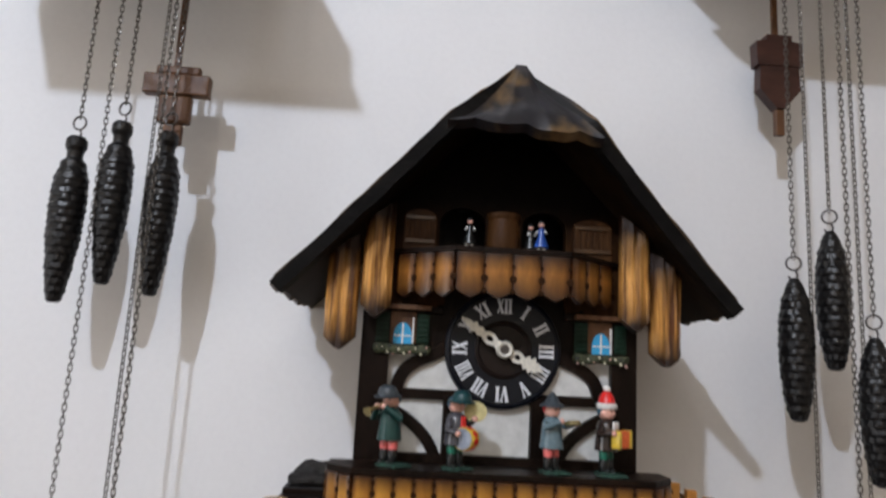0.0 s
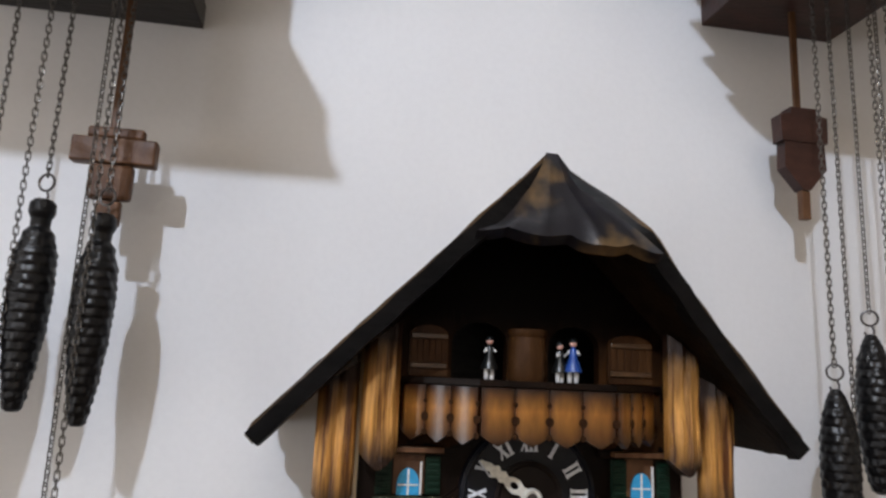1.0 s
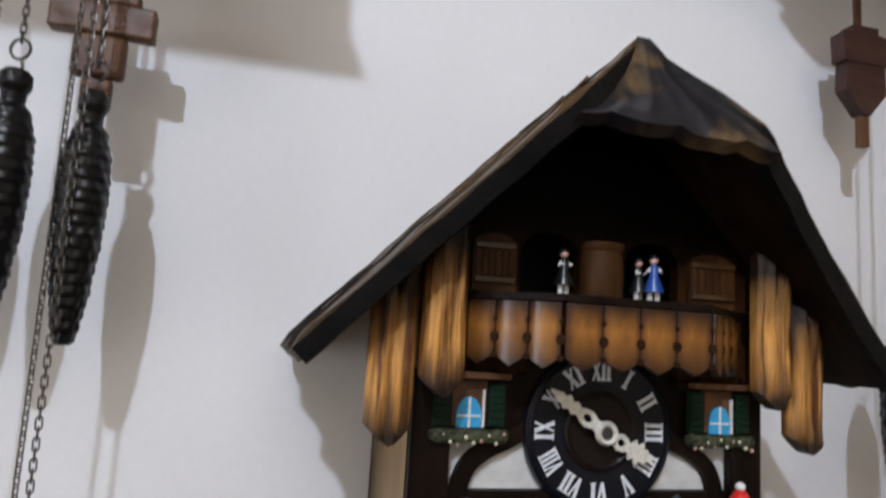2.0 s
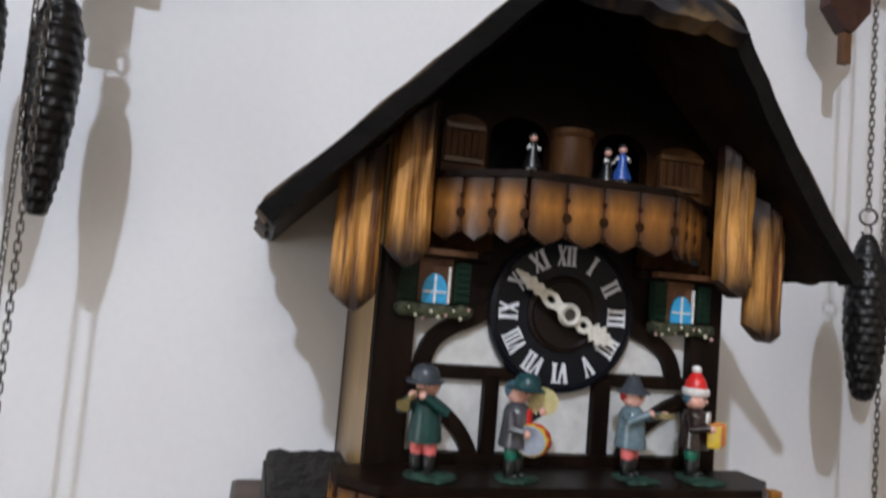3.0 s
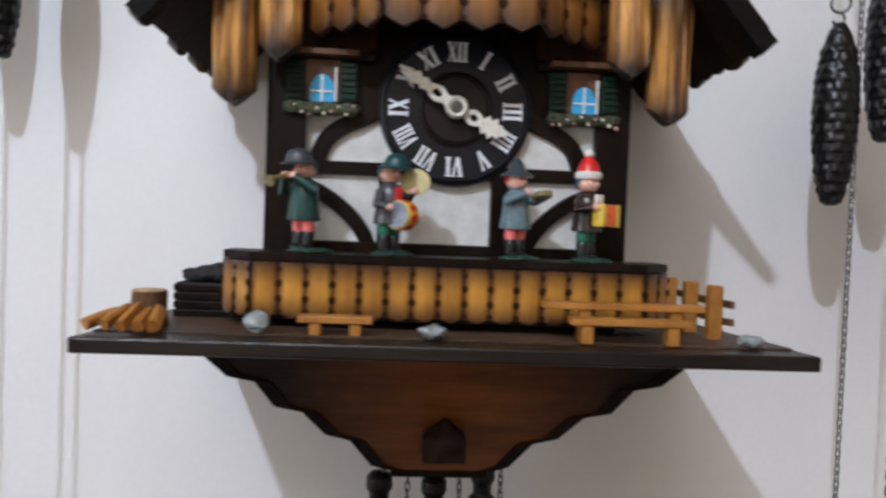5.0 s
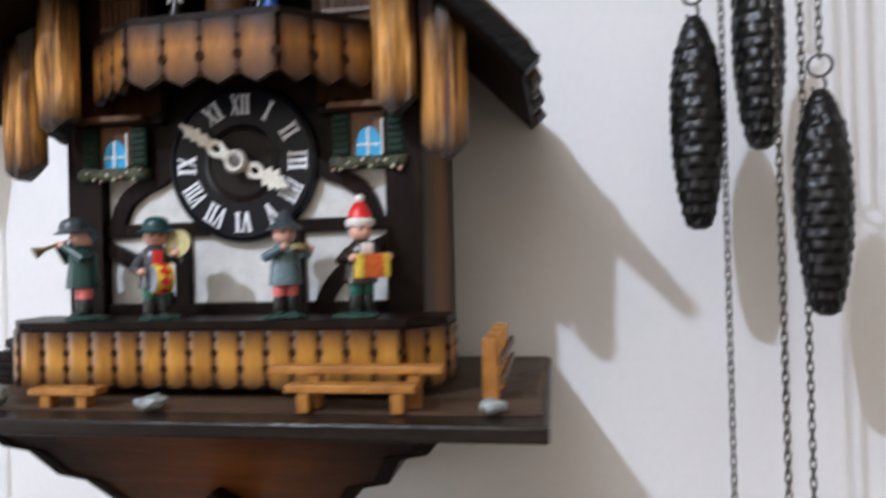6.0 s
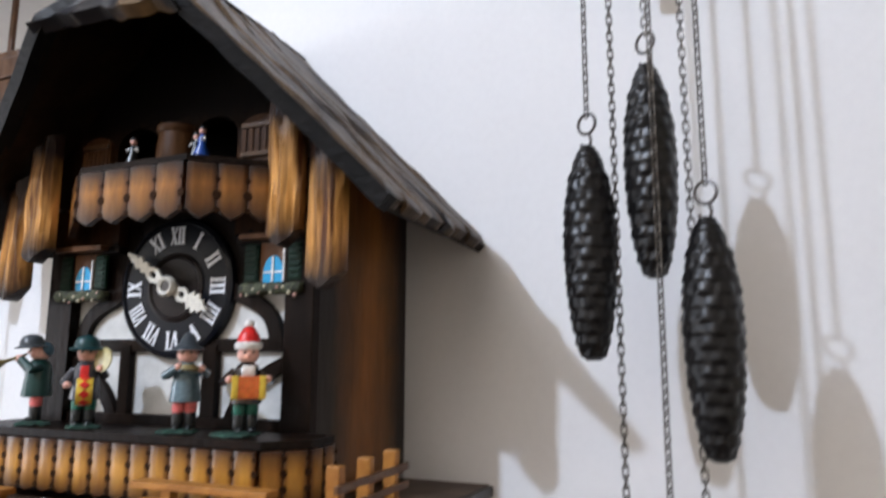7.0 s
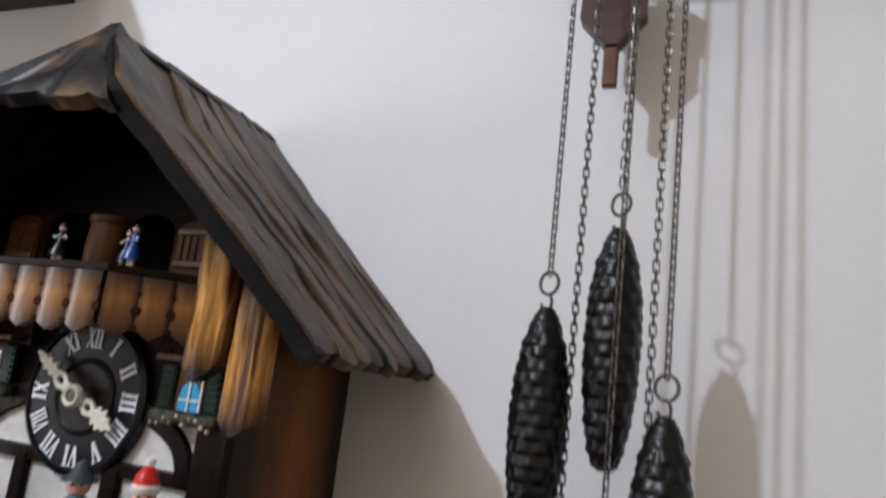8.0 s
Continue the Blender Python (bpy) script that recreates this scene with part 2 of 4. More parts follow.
def lathe(bm, profile, at=(0, 0, 0), segs=20, mat=0, m=None, shape=None):
    """A turned form: (radius, height) rows round the z axis."""
    at = Vector(at)
    rows = []
    for r, z in profile:
        row = []
        for k in range(segs):
            a = 2 * math.pi * k / segs
            rr = r * (shape(a, z) if shape else 1)
            row.append(bm.verts.new((rr * math.cos(a), rr * math.sin(a), z)))
        rows.append(row)
    fs = []
    for a, b in zip(rows, rows[1:]):
        for k in range(segs):
            fs.append(bm.faces.new((a[k], a[(k + 1) % segs], b[(k + 1) % segs], b[k])))
    fs.append(bm.faces.new(rows[0][::-1]))
    fs.append(bm.faces.new(rows[-1]))
    for f in fs:
        f.material_index = mat
    vs = [v for row in rows for v in row]
    if m is not None:
        bmesh.ops.transform(bm, matrix=m, verts=vs)
    bmesh.ops.translate(bm, verts=vs, vec=at)
    return bm


def ball(bm, at, r, mat=0, sx=1, sy=1, sz=1, segs=12):
    n = max(6, segs // 2)
    prof = [(max(1e-5, r * math.sin(math.pi * i / n)), -r * math.cos(math.pi * i / n)) for i in range(n + 1)]
    return lathe(bm, prof, at, segs, mat, Matrix.Diagonal((sx, sy, sz, 1)))


def tube(bm, pts, r, segs=8, mat=0, closed=False):
    """A round bar along points; r may be a list."""
    pts = [Vector(p) for p in pts]
    n = len(pts)
    rows = []
    side = None
    for i, p in enumerate(pts):
        a = pts[(i - 1) % n] if closed or i > 0 else p
        b = pts[(i + 1) % n] if closed or i < n - 1 else p
        t = (b - a).normalized()
        if side is None:
            side = t.cross(Vector((0.31, 0.92, 0.23))).normalized()
        side = (side - t * side.dot(t)).normalized()
        up = t.cross(side)
        rr = r[i] if isinstance(r, (list, tuple)) else r
        rows.append([bm.verts.new(p + (side * math.cos(2 * math.pi * k / segs) + up * math.sin(2 * math.pi * k / segs)) * rr) for k in range(segs)])
    fs = []
    for i in range(n if closed else n - 1):
        a, b = rows[i], rows[(i + 1) % n]
        for k in range(segs):
            fs.append(bm.faces.new((a[k], a[(k + 1) % segs], b[(k + 1) % segs], b[k])))
    if not closed:
        fs += [bm.faces.new(rows[0][::-1]), bm.faces.new(rows[-1])]
    for f in fs:
        f.material_index = mat
    return bm


def rough_up(bm, amp, size, seed=0.0):
    """Uneven, hand-carved faces."""
    for v in bm.verts:
        v.co += noise.noise_vector(v.co / size + Vector((seed, seed * 1.7, -seed))) * amp
    return bm


def finely(bm, step):
    """Cuts long edges so that carving shows."""
    for _ in range(4):
        es = [e for e in bm.edges if e.calc_length() > step]
        if not es:
            break
        bmesh.ops.subdivide_edges(bm, edges=es, cuts=1, use_grid_fill=True)
    return bm


def arc(cx, cz, r, a0, a1, n, rz=None):
    rz = r if rz is None else rz
    return [(cx + r * math.cos(radians(a0 + (a1 - a0) * i / n)), cz + rz * math.sin(radians(a0 + (a1 - a0) * i / n))) for i in range(n + 1)]


# ---- the room ----
bm = bmesh.new()
box(bm, -2.4, 2.4, WALL, WALL + 0.12, 0, 2.9)
whole("wall_north", bm, WALL_PAINT, "smooth white painted wall behind the clocks", "wall", kind="structure")
for name, b in (("wall_south", (-2.4, 2.4, -3.72, -3.6)), ("wall_east", (2.4, 2.52, -3.72, WALL + 0.12))):
    bm = bmesh.new()
    box(bm, *b, 0, 2.9)
    whole(name, bm, CREAM_PAINT, "plain cream painted wall of the room", "wall", kind="structure")
WIN = (-1.8, -1.1, 0.80, 1.92)  # window opening in the west wall: y0, y1, z0, z1
bm = bmesh.new()
outer = [(-3.72, 0), (WALL + 0.12, 0), (WALL + 0.12, 2.9), (-3.72, 2.9)]
plate(bm, outer, [[(WIN[0], WIN[2]), (WIN[1], WIN[2]), (WIN[1], WIN[3]), (WIN[0], WIN[3])]], 2.4, 2.52)
bmesh.ops.transform(bm, matrix=Matrix.Rotation(radians(90), 4, "Z"), verts=bm.verts[:])
whole("wall_west", bm, CREAM_PAINT, "plain cream painted wall with a window opening", "wall", kind="structure")
win = thing("window_1", (-2.46, -1.45, 0.80), "bright daylit window in the west wall", "window", kind="structure")
for y0, y1, z0, z1 in ((WIN[0], WIN[1], WIN[2], WIN[2] + 0.05), (WIN[0], WIN[1], WIN[3] - 0.05, WIN[3]), (WIN[0], WIN[0] + 0.05, WIN[2] + 0.05, WIN[3] - 0.05), (WIN[1] - 0.05, WIN[1], WIN[2] + 0.05, WIN[3] - 0.05)):
    bm = bmesh.new()
    box(bm, -2.45, -2.41, y0, y1, z0, z1, 0.004)
    part("window_frame", bm, WHITE, win)
bm = bmesh.new()
box(bm, -2.52, 2.52, -3.72, WALL + 0.12, 2.9, 3.0)
whole("ceiling", bm, CREAM_PAINT, "plain cream painted ceiling", "ceiling", kind="structure")
bm = bmesh.new()
box(bm, -2.52, 2.52, -3.72, WALL + 0.12, -0.1, 0)
whole("floor", bm, FLOOR_WOOD, "brown wooden board floor", "floor", kind="structure")

# ---- the chalet clock ----
clock = thing("cuckoo_clock", (0, WALL, 1.37), "dark-stained carved wooden chalet cuckoo clock hanging on a white wall", "cuckoo clock")
RIDGE, EAVE_X, EAVE_Z, PITCH = 1.722, 0.179, 1.539, 0.31


def verge(s):
    """The roof's front edge, from the ridge (0) to the eave (1)."""
    return -0.168 - 0.038 * s / PITCH if s < PITCH else -0.206 + 0.034 * (1 - max(0, (1 - s) / (1 - PITCH)) ** 1.5)


def roof_point(side, s, y, h):
    """On a slope: s from ridge to eave, h above its face."""
    k = math.hypot(EAVE_X, RIDGE - EAVE_Z)
    nx, nz = (RIDGE - EAVE_Z) / k, EAVE_X / k
    return Vector((side * (EAVE_X * s + nx * h), y, RIDGE - (RIDGE - EAVE_Z) * s + nz * h))


STRIPS, ROWS = 8, 30
for side in (-1, 1):
    bm = bmesh.new()
    grid = [[[bm.verts.new(roof_point(side, s, verge(s) * (1 - u) + (WALL - 0.001) * u, h)) for u in (0.03, 0.5, 1)] for s in [i / 12 * 0.985 for i in range(13)]] for h in (-0.005, -0.012)]
    for i in range(12):
        for j in range(2):
            for g in grid:
                bm.faces.new((g[i][j], g[i][j + 1], g[i + 1][j + 1], g[i + 1][j]))
    for j in range(2):
        for i in (0, 12):
            bm.faces.new((grid[0][i][j], grid[0][i][j + 1], grid[1][i][j + 1], grid[1][i][j]))
    for i in range(12):
        for j in (0, 2):
            bm.faces.new((grid[0][i][j], grid[0][i + 1][j], grid[1][i + 1][j], grid[1][i][j]))
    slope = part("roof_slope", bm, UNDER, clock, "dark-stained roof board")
    rnd = random.Random(5 + side)
    edge = [k / STRIPS for k in range(STRIPS + 1)]
    for k in range(1, STRIPS):
        edge[k] += rnd.uniform(-0.035, 0.035)
    for k in range(STRIPS):
        bm = bmesh.new()
        lift, end, tilt = rnd.uniform(-0.0012, 0.0008), 1 + rnd.uniform(-0.022, 0.012), rnd.uniform(0.3, 1)
        top, low = [], []
        for i in range(ROWS + 1):
            s = end * i / ROWS
            ta, la = [], []
            for j in range(5):
                f = j / 4
                u = edge[k] + (edge[k + 1] - edge[k]) * f
                drift = 0.018 * noise.noise(Vector((s * 5, k * 3.1 + side, 0)))
                y = verge(s) * (1 - u - drift * (0 < k)) + (WALL - 0.001) * (u + drift * (0 < k))
                p = roof_point(side, s, y, 0)
                carve = 0.0016 * noise.noise(Vector((p.z * 55, p.y * 60, side * 4 + k))) + 0.0022 * noise.noise(Vector((p.z * 17, p.y * 18, side * 9 + k)))
                h = lift + 0.0014 * tilt * (1 - f) - 0.0006 + carve - 0.002 * (i == ROWS)
                ta.append(bm.verts.new(roof_point(side, s - (0.012 * (abs(f - 0.5) * 2) ** 2 if i == ROWS else 0), y, h)))
                la.append(bm.verts.new(roof_point(side, s - (0.012 * (abs(f - 0.5) * 2) ** 2 if i == ROWS else 0), y, -0.0052 if i < ROWS else -0.009)))
            top.append(ta)
            low.append(la)
        for i in range(ROWS):
            for j in range(4):
                bm.faces.new((top[i][j], top[i][j + 1], top[i + 1][j + 1], top[i + 1][j]))
                bm.faces.new((low[i][j], low[i][j + 1], low[i + 1][j + 1], low[i + 1][j]))
            for j in (0, 4):
                bm.faces.new((top[i][j], top[i + 1][j], low[i + 1][j], low[i][j]))
        for i in (0, ROWS):
            for j in range(4):
                bm.faces.new((top[i][j], top[i][j + 1], low[i][j + 1], low[i][j]))
        part("shingle", bm, ROOF, slope, smooth=True)
    # verge board under the front edge
    bm = bmesh.new()
    rows = []
    for i in range(25):
        s = 0.02 + 0.975 * i / 24
        w = 0.0011 * noise.noise(Vector((s * 14, side, 2)))
        rows.append([bm.verts.new(roof_point(side, s, verge(s) + dy, h + w)) for dy, h in ((-0.002, -0.0012), (0.009, -0.002), (0.009, -0.0125), (-0.001, -0.0112))])
    for a, b in zip(rows, rows[1:]):
        for j in range(4):
            bm.faces.new((a[j], a[(j + 1) % 4], b[(j + 1) % 4], b[j]))
    bm.faces.new(rows[0])
    bm.faces.new(rows[-1])
    part("verge_board", bm, ROOF_DARK, clock, smooth=True)

# the clipped gable end: three hollowed shakes
bm = bmesh.new()
NU, NV = 36, 12
top = []
for i in range(NV + 1):
    v = i / NV
    row = []
    for j in range(NU + 1):
        u = -1 + 2 * j / NU
        hollow = abs(math.sin(1.5 * math.pi * (u + 1) / 1))
        w = 0.004 + 0.053 * v - 0.006 * math.sin(math.pi * v)
        lip = 0.0068 * v ** 3 * (0.4 + 0.6 * abs(math.sin(1.5 * math.pi * u)))
        bulge = 0.0035 * (1 - hollow) * v
        p = Vector((0.002 + u * w, -0.170 - 0.038 * v - bulge, RIDGE + 0.001 - 0.061 * v - 0.006 * abs(u) * math.sin(math.pi * v) - lip + 0.003 * math.sin(v * 9 + u * 2) * v))
        row.append(p + noise.noise_vector(p * 60) * 0.0012)
    top.append(row)
a = [[bm.verts.new(p) for p in row] for row in top]
b = [[bm.verts.new(p + Vector((0, 0.008, -0.0045))) for p in row] for row in top]
for i in range(NV):
    for j in range(NU):
        bm.faces.new((a[i][j], a[i][j + 1], a[i + 1][j + 1], a[i + 1][j]))
        bm.faces.new((b[i][j], b[i][j + 1], b[i + 1][j + 1], b[i + 1][j]))
    for j in (0, NU):
        bm.faces.new((a[i][j], a[i + 1][j], b[i + 1][j], b[i][j]))
for j in range(NU):
    for i in (0, NV):
        bm.faces.new((a[i][j], a[i][j + 1], b[i][j + 1], b[i][j]))
part("hip_end", bm, HIP, clock, "glossy black hollowed shakes at the clipped gable", smooth=True)

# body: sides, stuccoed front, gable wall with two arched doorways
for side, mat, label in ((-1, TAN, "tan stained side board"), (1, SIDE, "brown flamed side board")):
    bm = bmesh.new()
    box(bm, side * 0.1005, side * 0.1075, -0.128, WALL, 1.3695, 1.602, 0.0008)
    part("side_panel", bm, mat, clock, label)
bm = bmesh.new()
box(bm, -0.0995, 0.0995, -0.126, -0.119, 1.3705, 1.528)
part("front_panel", bm, STUCCO, clock, "pale stucco front")


def doorway(x0, x1, z0, z1):
    c, r = (x0 + x1) / 2, (x1 - x0) / 2
    return [(x0, z0), (x1, z0), *arc(c, z1 - 0.014, r, 0, 180, 10, 0.014)]


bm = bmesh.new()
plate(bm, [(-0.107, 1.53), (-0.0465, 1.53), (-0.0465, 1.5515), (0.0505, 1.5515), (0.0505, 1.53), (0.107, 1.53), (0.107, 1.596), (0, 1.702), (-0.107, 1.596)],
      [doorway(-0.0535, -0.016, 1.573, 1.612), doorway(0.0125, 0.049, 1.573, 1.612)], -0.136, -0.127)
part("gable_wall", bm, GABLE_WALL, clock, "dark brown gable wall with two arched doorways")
bm = bmesh.new()
box(bm, -0.099, 0.099, -0.09, -0.086, 1.53, 1.62)
part("inner_wall", bm, ROOF_DARK, clock)
# turned drum between the doorways
bm = bmesh.new()
lathe(bm, [(0.0125, 1.5735), (0.0135, 1.578), (0.0138, 1.59), (0.0128, 1.603), (0.0142, 1.605), (0.0142, 1.608), (0.012, 1.6085)], (-0.002, -0.1335, 0), 24)
part("drum_pillar", bm, GABLE, clock, "turned brown wooden pillar", smooth=True)
# shutters beside the doorways
for x0, x1 in ((-0.082, -0.0565), (0.0545, 0.086)):
    bm = bmesh.new()
    c, r = (x0 + x1) / 2, (x1 - x0) / 2
    plate(bm, [(x0, 1.575), (x1, 1.575), *arc(c, 1.601, r, 0, 180, 8, 0.007)], [], -0.1395, -0.1362)
    sh = part("shutter_panel", bm, GABLE, clock)
    for z in (1.580, 1.599):
        bm = bmesh.new()
        box(bm, x0 + 0.001, x1 - 0.001, -0.1415, -0.1397, z, z + 0.0032, 0.0004)
        part("batten", bm, BATTEN, sh)
    for i in range(6):
        x = x0 + 0.003 + (x1 - x0 - 0.006) * i / 5
        bm = bmesh.new()
        box(bm, x - 0.0017, x + 0.0017, -0.1405, -0.1397, 1.5835, 1.5985, 0.0003)
        part("board", bm, GABLE, sh)

# upper balcony
BAY = [(-0.084, -0.1395), (-0.0415, -0.1720), (0.0435, -0.1735), (0.084, -0.1395)]
bm = bmesh.new()
floor_poly = [(-0.092, -0.136), *[(x, y) for x, y in BAY], (0.092, -0.136)]
lo = [bm.verts.new((x, y + 0.003, 1.552)) for x, y in floor_poly]
hi = [bm.verts.new((x, y + 0.003, 1.570)) for x, y in floor_poly]
bm.faces.new(lo), bm.faces.new(hi)
for i in range(len(lo)):
    bm.faces.new((lo[i], lo[(i + 1) % len(lo)], hi[(i + 1) % len(lo)], hi[i]))
balcony = part("balcony", bm, DARK, clock, "small balcony under the gable")
bm = bmesh.new()
lo = [bm.verts.new((x * 1.02, y - 0.002, 1.5705)) for x, y in floor_poly]
hi = [bm.verts.new((x * 1.02, y - 0.002, 1.5742)) for x, y in floor_poly]
bm.faces.new(lo), bm.faces.new(hi)
for i in range(len(lo)):
    bm.faces.new((lo[i], lo[(i + 1) % len(lo)], hi[(i + 1) % len(lo)], hi[i]))
part("rail", bm, DARK, balcony)


def slat_mesh(name, w, z0, z1, thick, mat, point):
    """A rounded railing board; the front is at -thick."""
    bm = bmesh.new()
    n = 8
    h = w / 2 - 0.0003
    cols = []
    for i in range(n + 1):
        x = -h + 2 * h * i / n
        y = -thick * (0.66 + 0.34 * math.sqrt(max(0, 1 - (x / h) ** 2 * 0.98)))
        drop = point * (1 - abs(x) / h) ** 0.85
        cols.append([bm.verts.new((x, yy, z)) for yy, z in ((y, z1), (y, z0 - drop), (0, z0 - drop), (0, z1))])
    for a, b in zip(cols, cols[1:]):
        for j in range(4):
            bm.faces.new((a[j], a[(j + 1) % 4], b[(j + 1) % 4], b[j]))
    bm.faces.new(cols[0]), bm.faces.new(cols[-1])
    return mesh_of(name, bm, mat, True)


def dots_mesh(name, spots):
    """Bored and burnt holes on a joint, as sunk discs with a dark rim."""
    bm = bmesh.new()
    for z, r in spots:
        lathe(bm, [(r * 0.4, -0.0002), (r, 0), (r * 0.9, 0.0004), (r * 0.3, 0.0004)], (0, 0, 0), 8, 0, Matrix.Translation((0, 0, z)) @ pose(0, 0, 0, 90))
    return mesh_of(name, bm, HOLE)


def railing(parent, path, width, z0, z1, mat, point, spots, thick=0.0042, counts=None):
    """Boards side by side along each straight stretch of a plan."""
    holes = dots_mesh("bored_hole", spots)
    for k, ((ax, ay), (bx, by)) in enumerate(zip(path, path[1:])):
        run = math.hypot(bx - ax, by - ay)
        n = counts[k] if counts else max(1, round(run / width))
        me = slat_mesh("slat", run / n, z0, z1, thick, mat, point)
        turn = math.degrees(math.atan2(by - ay, bx - ax))
        for i in range(n + 1):
            f = i / n
            if i < n:
                g = (i + 0.5) / n
                piece("slat", me, parent, pose(ax + (bx - ax) * g, ay + (by - ay) * g, 0, 0, 0, turn))
            if 0 < i < n or n == 1 or i == n:
                off = pose(ax + (bx - ax) * f, ay + (by - ay) * f, 0, 0, 0, turn) @ Matrix.Translation((0, -thick * 0.86, 0))
                piece("bored_hole", holes, parent, off)


railing(balcony, BAY, 0.0192, 1.5415, 1.5695, SLAT, 0.0060, [(1.5600, 0.0015), (1.5505, 0.0029), (1.5412, 0.0020)], counts=(3, 4, 3))

# hanging log ends under the verges
for side in (-1, 1):
    for x0, x1, z0, z1, y0 in ((0.0885, 0.1115, 1.5240, 1.609, -0.161), (0.1135, 0.1380, 1.4990, 1.583, -0.157)):
        bm = bmesh.new()
        w = x1 - x0
        n, rows = 12, 26
        prof = []
        for i in range(n + 1):
            f = i / n
            prof.append((x0 + w * f, y0 + 0.006 * (2 * f - 1) ** 4))
        front, back = [], []
        for r in range(rows + 1):
            v = r / rows
            fr = []
            for i, (x, y) in enumerate(prof):
                f = i / n
                low = z0 + 0.010 * abs(2 * f - 1) ** 1.3 - 0.006
                z = low + (z1 - low - (0.018 * f if side > 0 else 0.018 * f)) * v
                groove = 0.0034 * noise.noise(Vector((x * 210, z * 26, side * 3 + x0 * 90))) + 0.001 * noise.noise(Vector((x * 500, z * 60, side)))
                fr.append(bm.verts.new((side * x, y + groove, z)))
            front.append(fr)
        for a, b in zip(front, front[1:]):
            for i in range(n):
                bm.faces.new((a[i], a[i + 1], b[i + 1], b[i]))
        rim = front[0] + [r[-1] for r in front[1:]] + front[-1][-2::-1] + [r[0] for r in front[-2:0:-1]]
        rear = [bm.verts.new((v.co.x, y0 + 0.011, v.co.z)) for v in rim]
        for i in range(len(rim)):
            k = (i + 1) % len(rim)
            bm.faces.new((rim[i], rim[k], rear[k], rear[i]))
        bm.faces.new(rear)
        part("log_end", bm, LOG, clock, "flamed golden log end with burnt tips", smooth=True)
        if x0 < 0.1:  # the short beam end that carries the inner log
            bm = bmesh.new()
            box(bm, side * (x0 + 0.004), side * 0.1065, y0 + 0.0112, -0.1365, z1 - 0.052, z1 - 0.034, 0.0008)
            part("beam_end", bm, DARK, clock)

# timber framing
def timber(points, w, y0=-0.1305, y1=-0.1262, name="timber"):
    """A flat sawn timber along a line in the front."""
    bm = bmesh.new()
    pts = [Vector((x, z)) for x, z in points]
    left, right = [], []
    for i, p in enumerate(pts):
        t = (pts[min(i + 1, len(pts) - 1)] - pts[max(i - 1, 0)]).normalized()
        nrm = Vector((-t.y, t.x)) * w / 2
        left.append(p + nrm), right.append(p - nrm)
    rows = [[bm.verts.new((q.x, y, q.y)) for q, y in ((l, y1), (l.lerp(r, 0.06), y0), (l.lerp(r, 0.94), y0), (r, y1))] for l, r in zip(left, right)]
    for a, b in zip(rows, rows[1:]):
        for j in range(3):
            bm.faces.new((a[j], a[j + 1], b[j + 1], b[j]))
    bm.faces.new(rows[0]), bm.faces.new(rows[-1])
    return part(name, bm, DARK, clock)


def smooth_line(points, n=5):
    """A soft curve through points."""
    out = []
    for i in range(len(points) - 1):
        p = [Vector(points[max(0, min(len(points) - 1, i + k))]) for k in (-1, 0, 1, 2)]
        for j in range(n):
            t = j / n
            q = 0.5 * (2 * p[1] + (p[2] - p[0]) * t + (2 * p[0] - 5 * p[1] + 4 * p[2] - p[3]) * t * t + (3 * p[1] - p[0] - 3 * p[2] + p[3]) * t ** 3)
            out.append((q.x, q.y))
    return out + [points[-1]]


UPPER = smooth_line([(0.0808, 1.4600), (0.0795, 1.4700), (0.0745, 1.4805), (0.0640, 1.4885), (0.0510, 1.4945), (0.0380, 1.5040)])
LOWER = smooth_line([(0.0885, 1.4520), (0.0765, 1.4465), (0.0655, 1.4390), (0.0565, 1.4305), (0.0505, 1.4215), (0.0480, 1.4150)])
for side in (-1, 1):
    bm = bmesh.new()
    box(bm, side * 0.0885, side * 0.1090, -0.1345, -0.1262, 1.385, 1.530, 0.0008)
    part("corner_post", bm, DARK, clock)
    s = side
    timber([(s * x, z) for x, z in UPPER], 0.0105)
    timber([(s * x, z) for x, z in LOWER], 0.0095)
    timber([(s * 0.0885, 1.4625), (s * 0.022, 1.4625)], 0.0085, -0.1300)
timber([(-0.0885, 1.4145), (0.0885, 1.4145)], 0.0075, -0.1312)
timber([(-0.0385, 1.4625), (-0.0385, 1.4175)], 0.0095, -0.1309)
timber([(0.0315, 1.4625), (0.0315, 1.4175)], 0.0120, -0.1309)
for x0, x1 in ((-0.0995, -0.0470), (0.0510, 0.0995)):
    bm = bmesh.new()
    box(bm, x0, x1, -0.1345, -0.1262, 1.5255, 1.5345, 0.0008)
    part("beam", bm, DARK, clock)

# dark board above the arched braces
bm = bmesh.new()
plate(bm, [(-0.0994, 1.5535), (-0.0994, 1.4955), (-0.0520, 1.4955), (-0.0380, 1.5030), (0.0380, 1.5030), (0.0520, 1.4955), (0.0994, 1.4955), (0.0994, 1.5535)], [], -0.1279, -0.1262)
part("spandrel_board", bm, DARK, clock, "black-stained board above the braces")

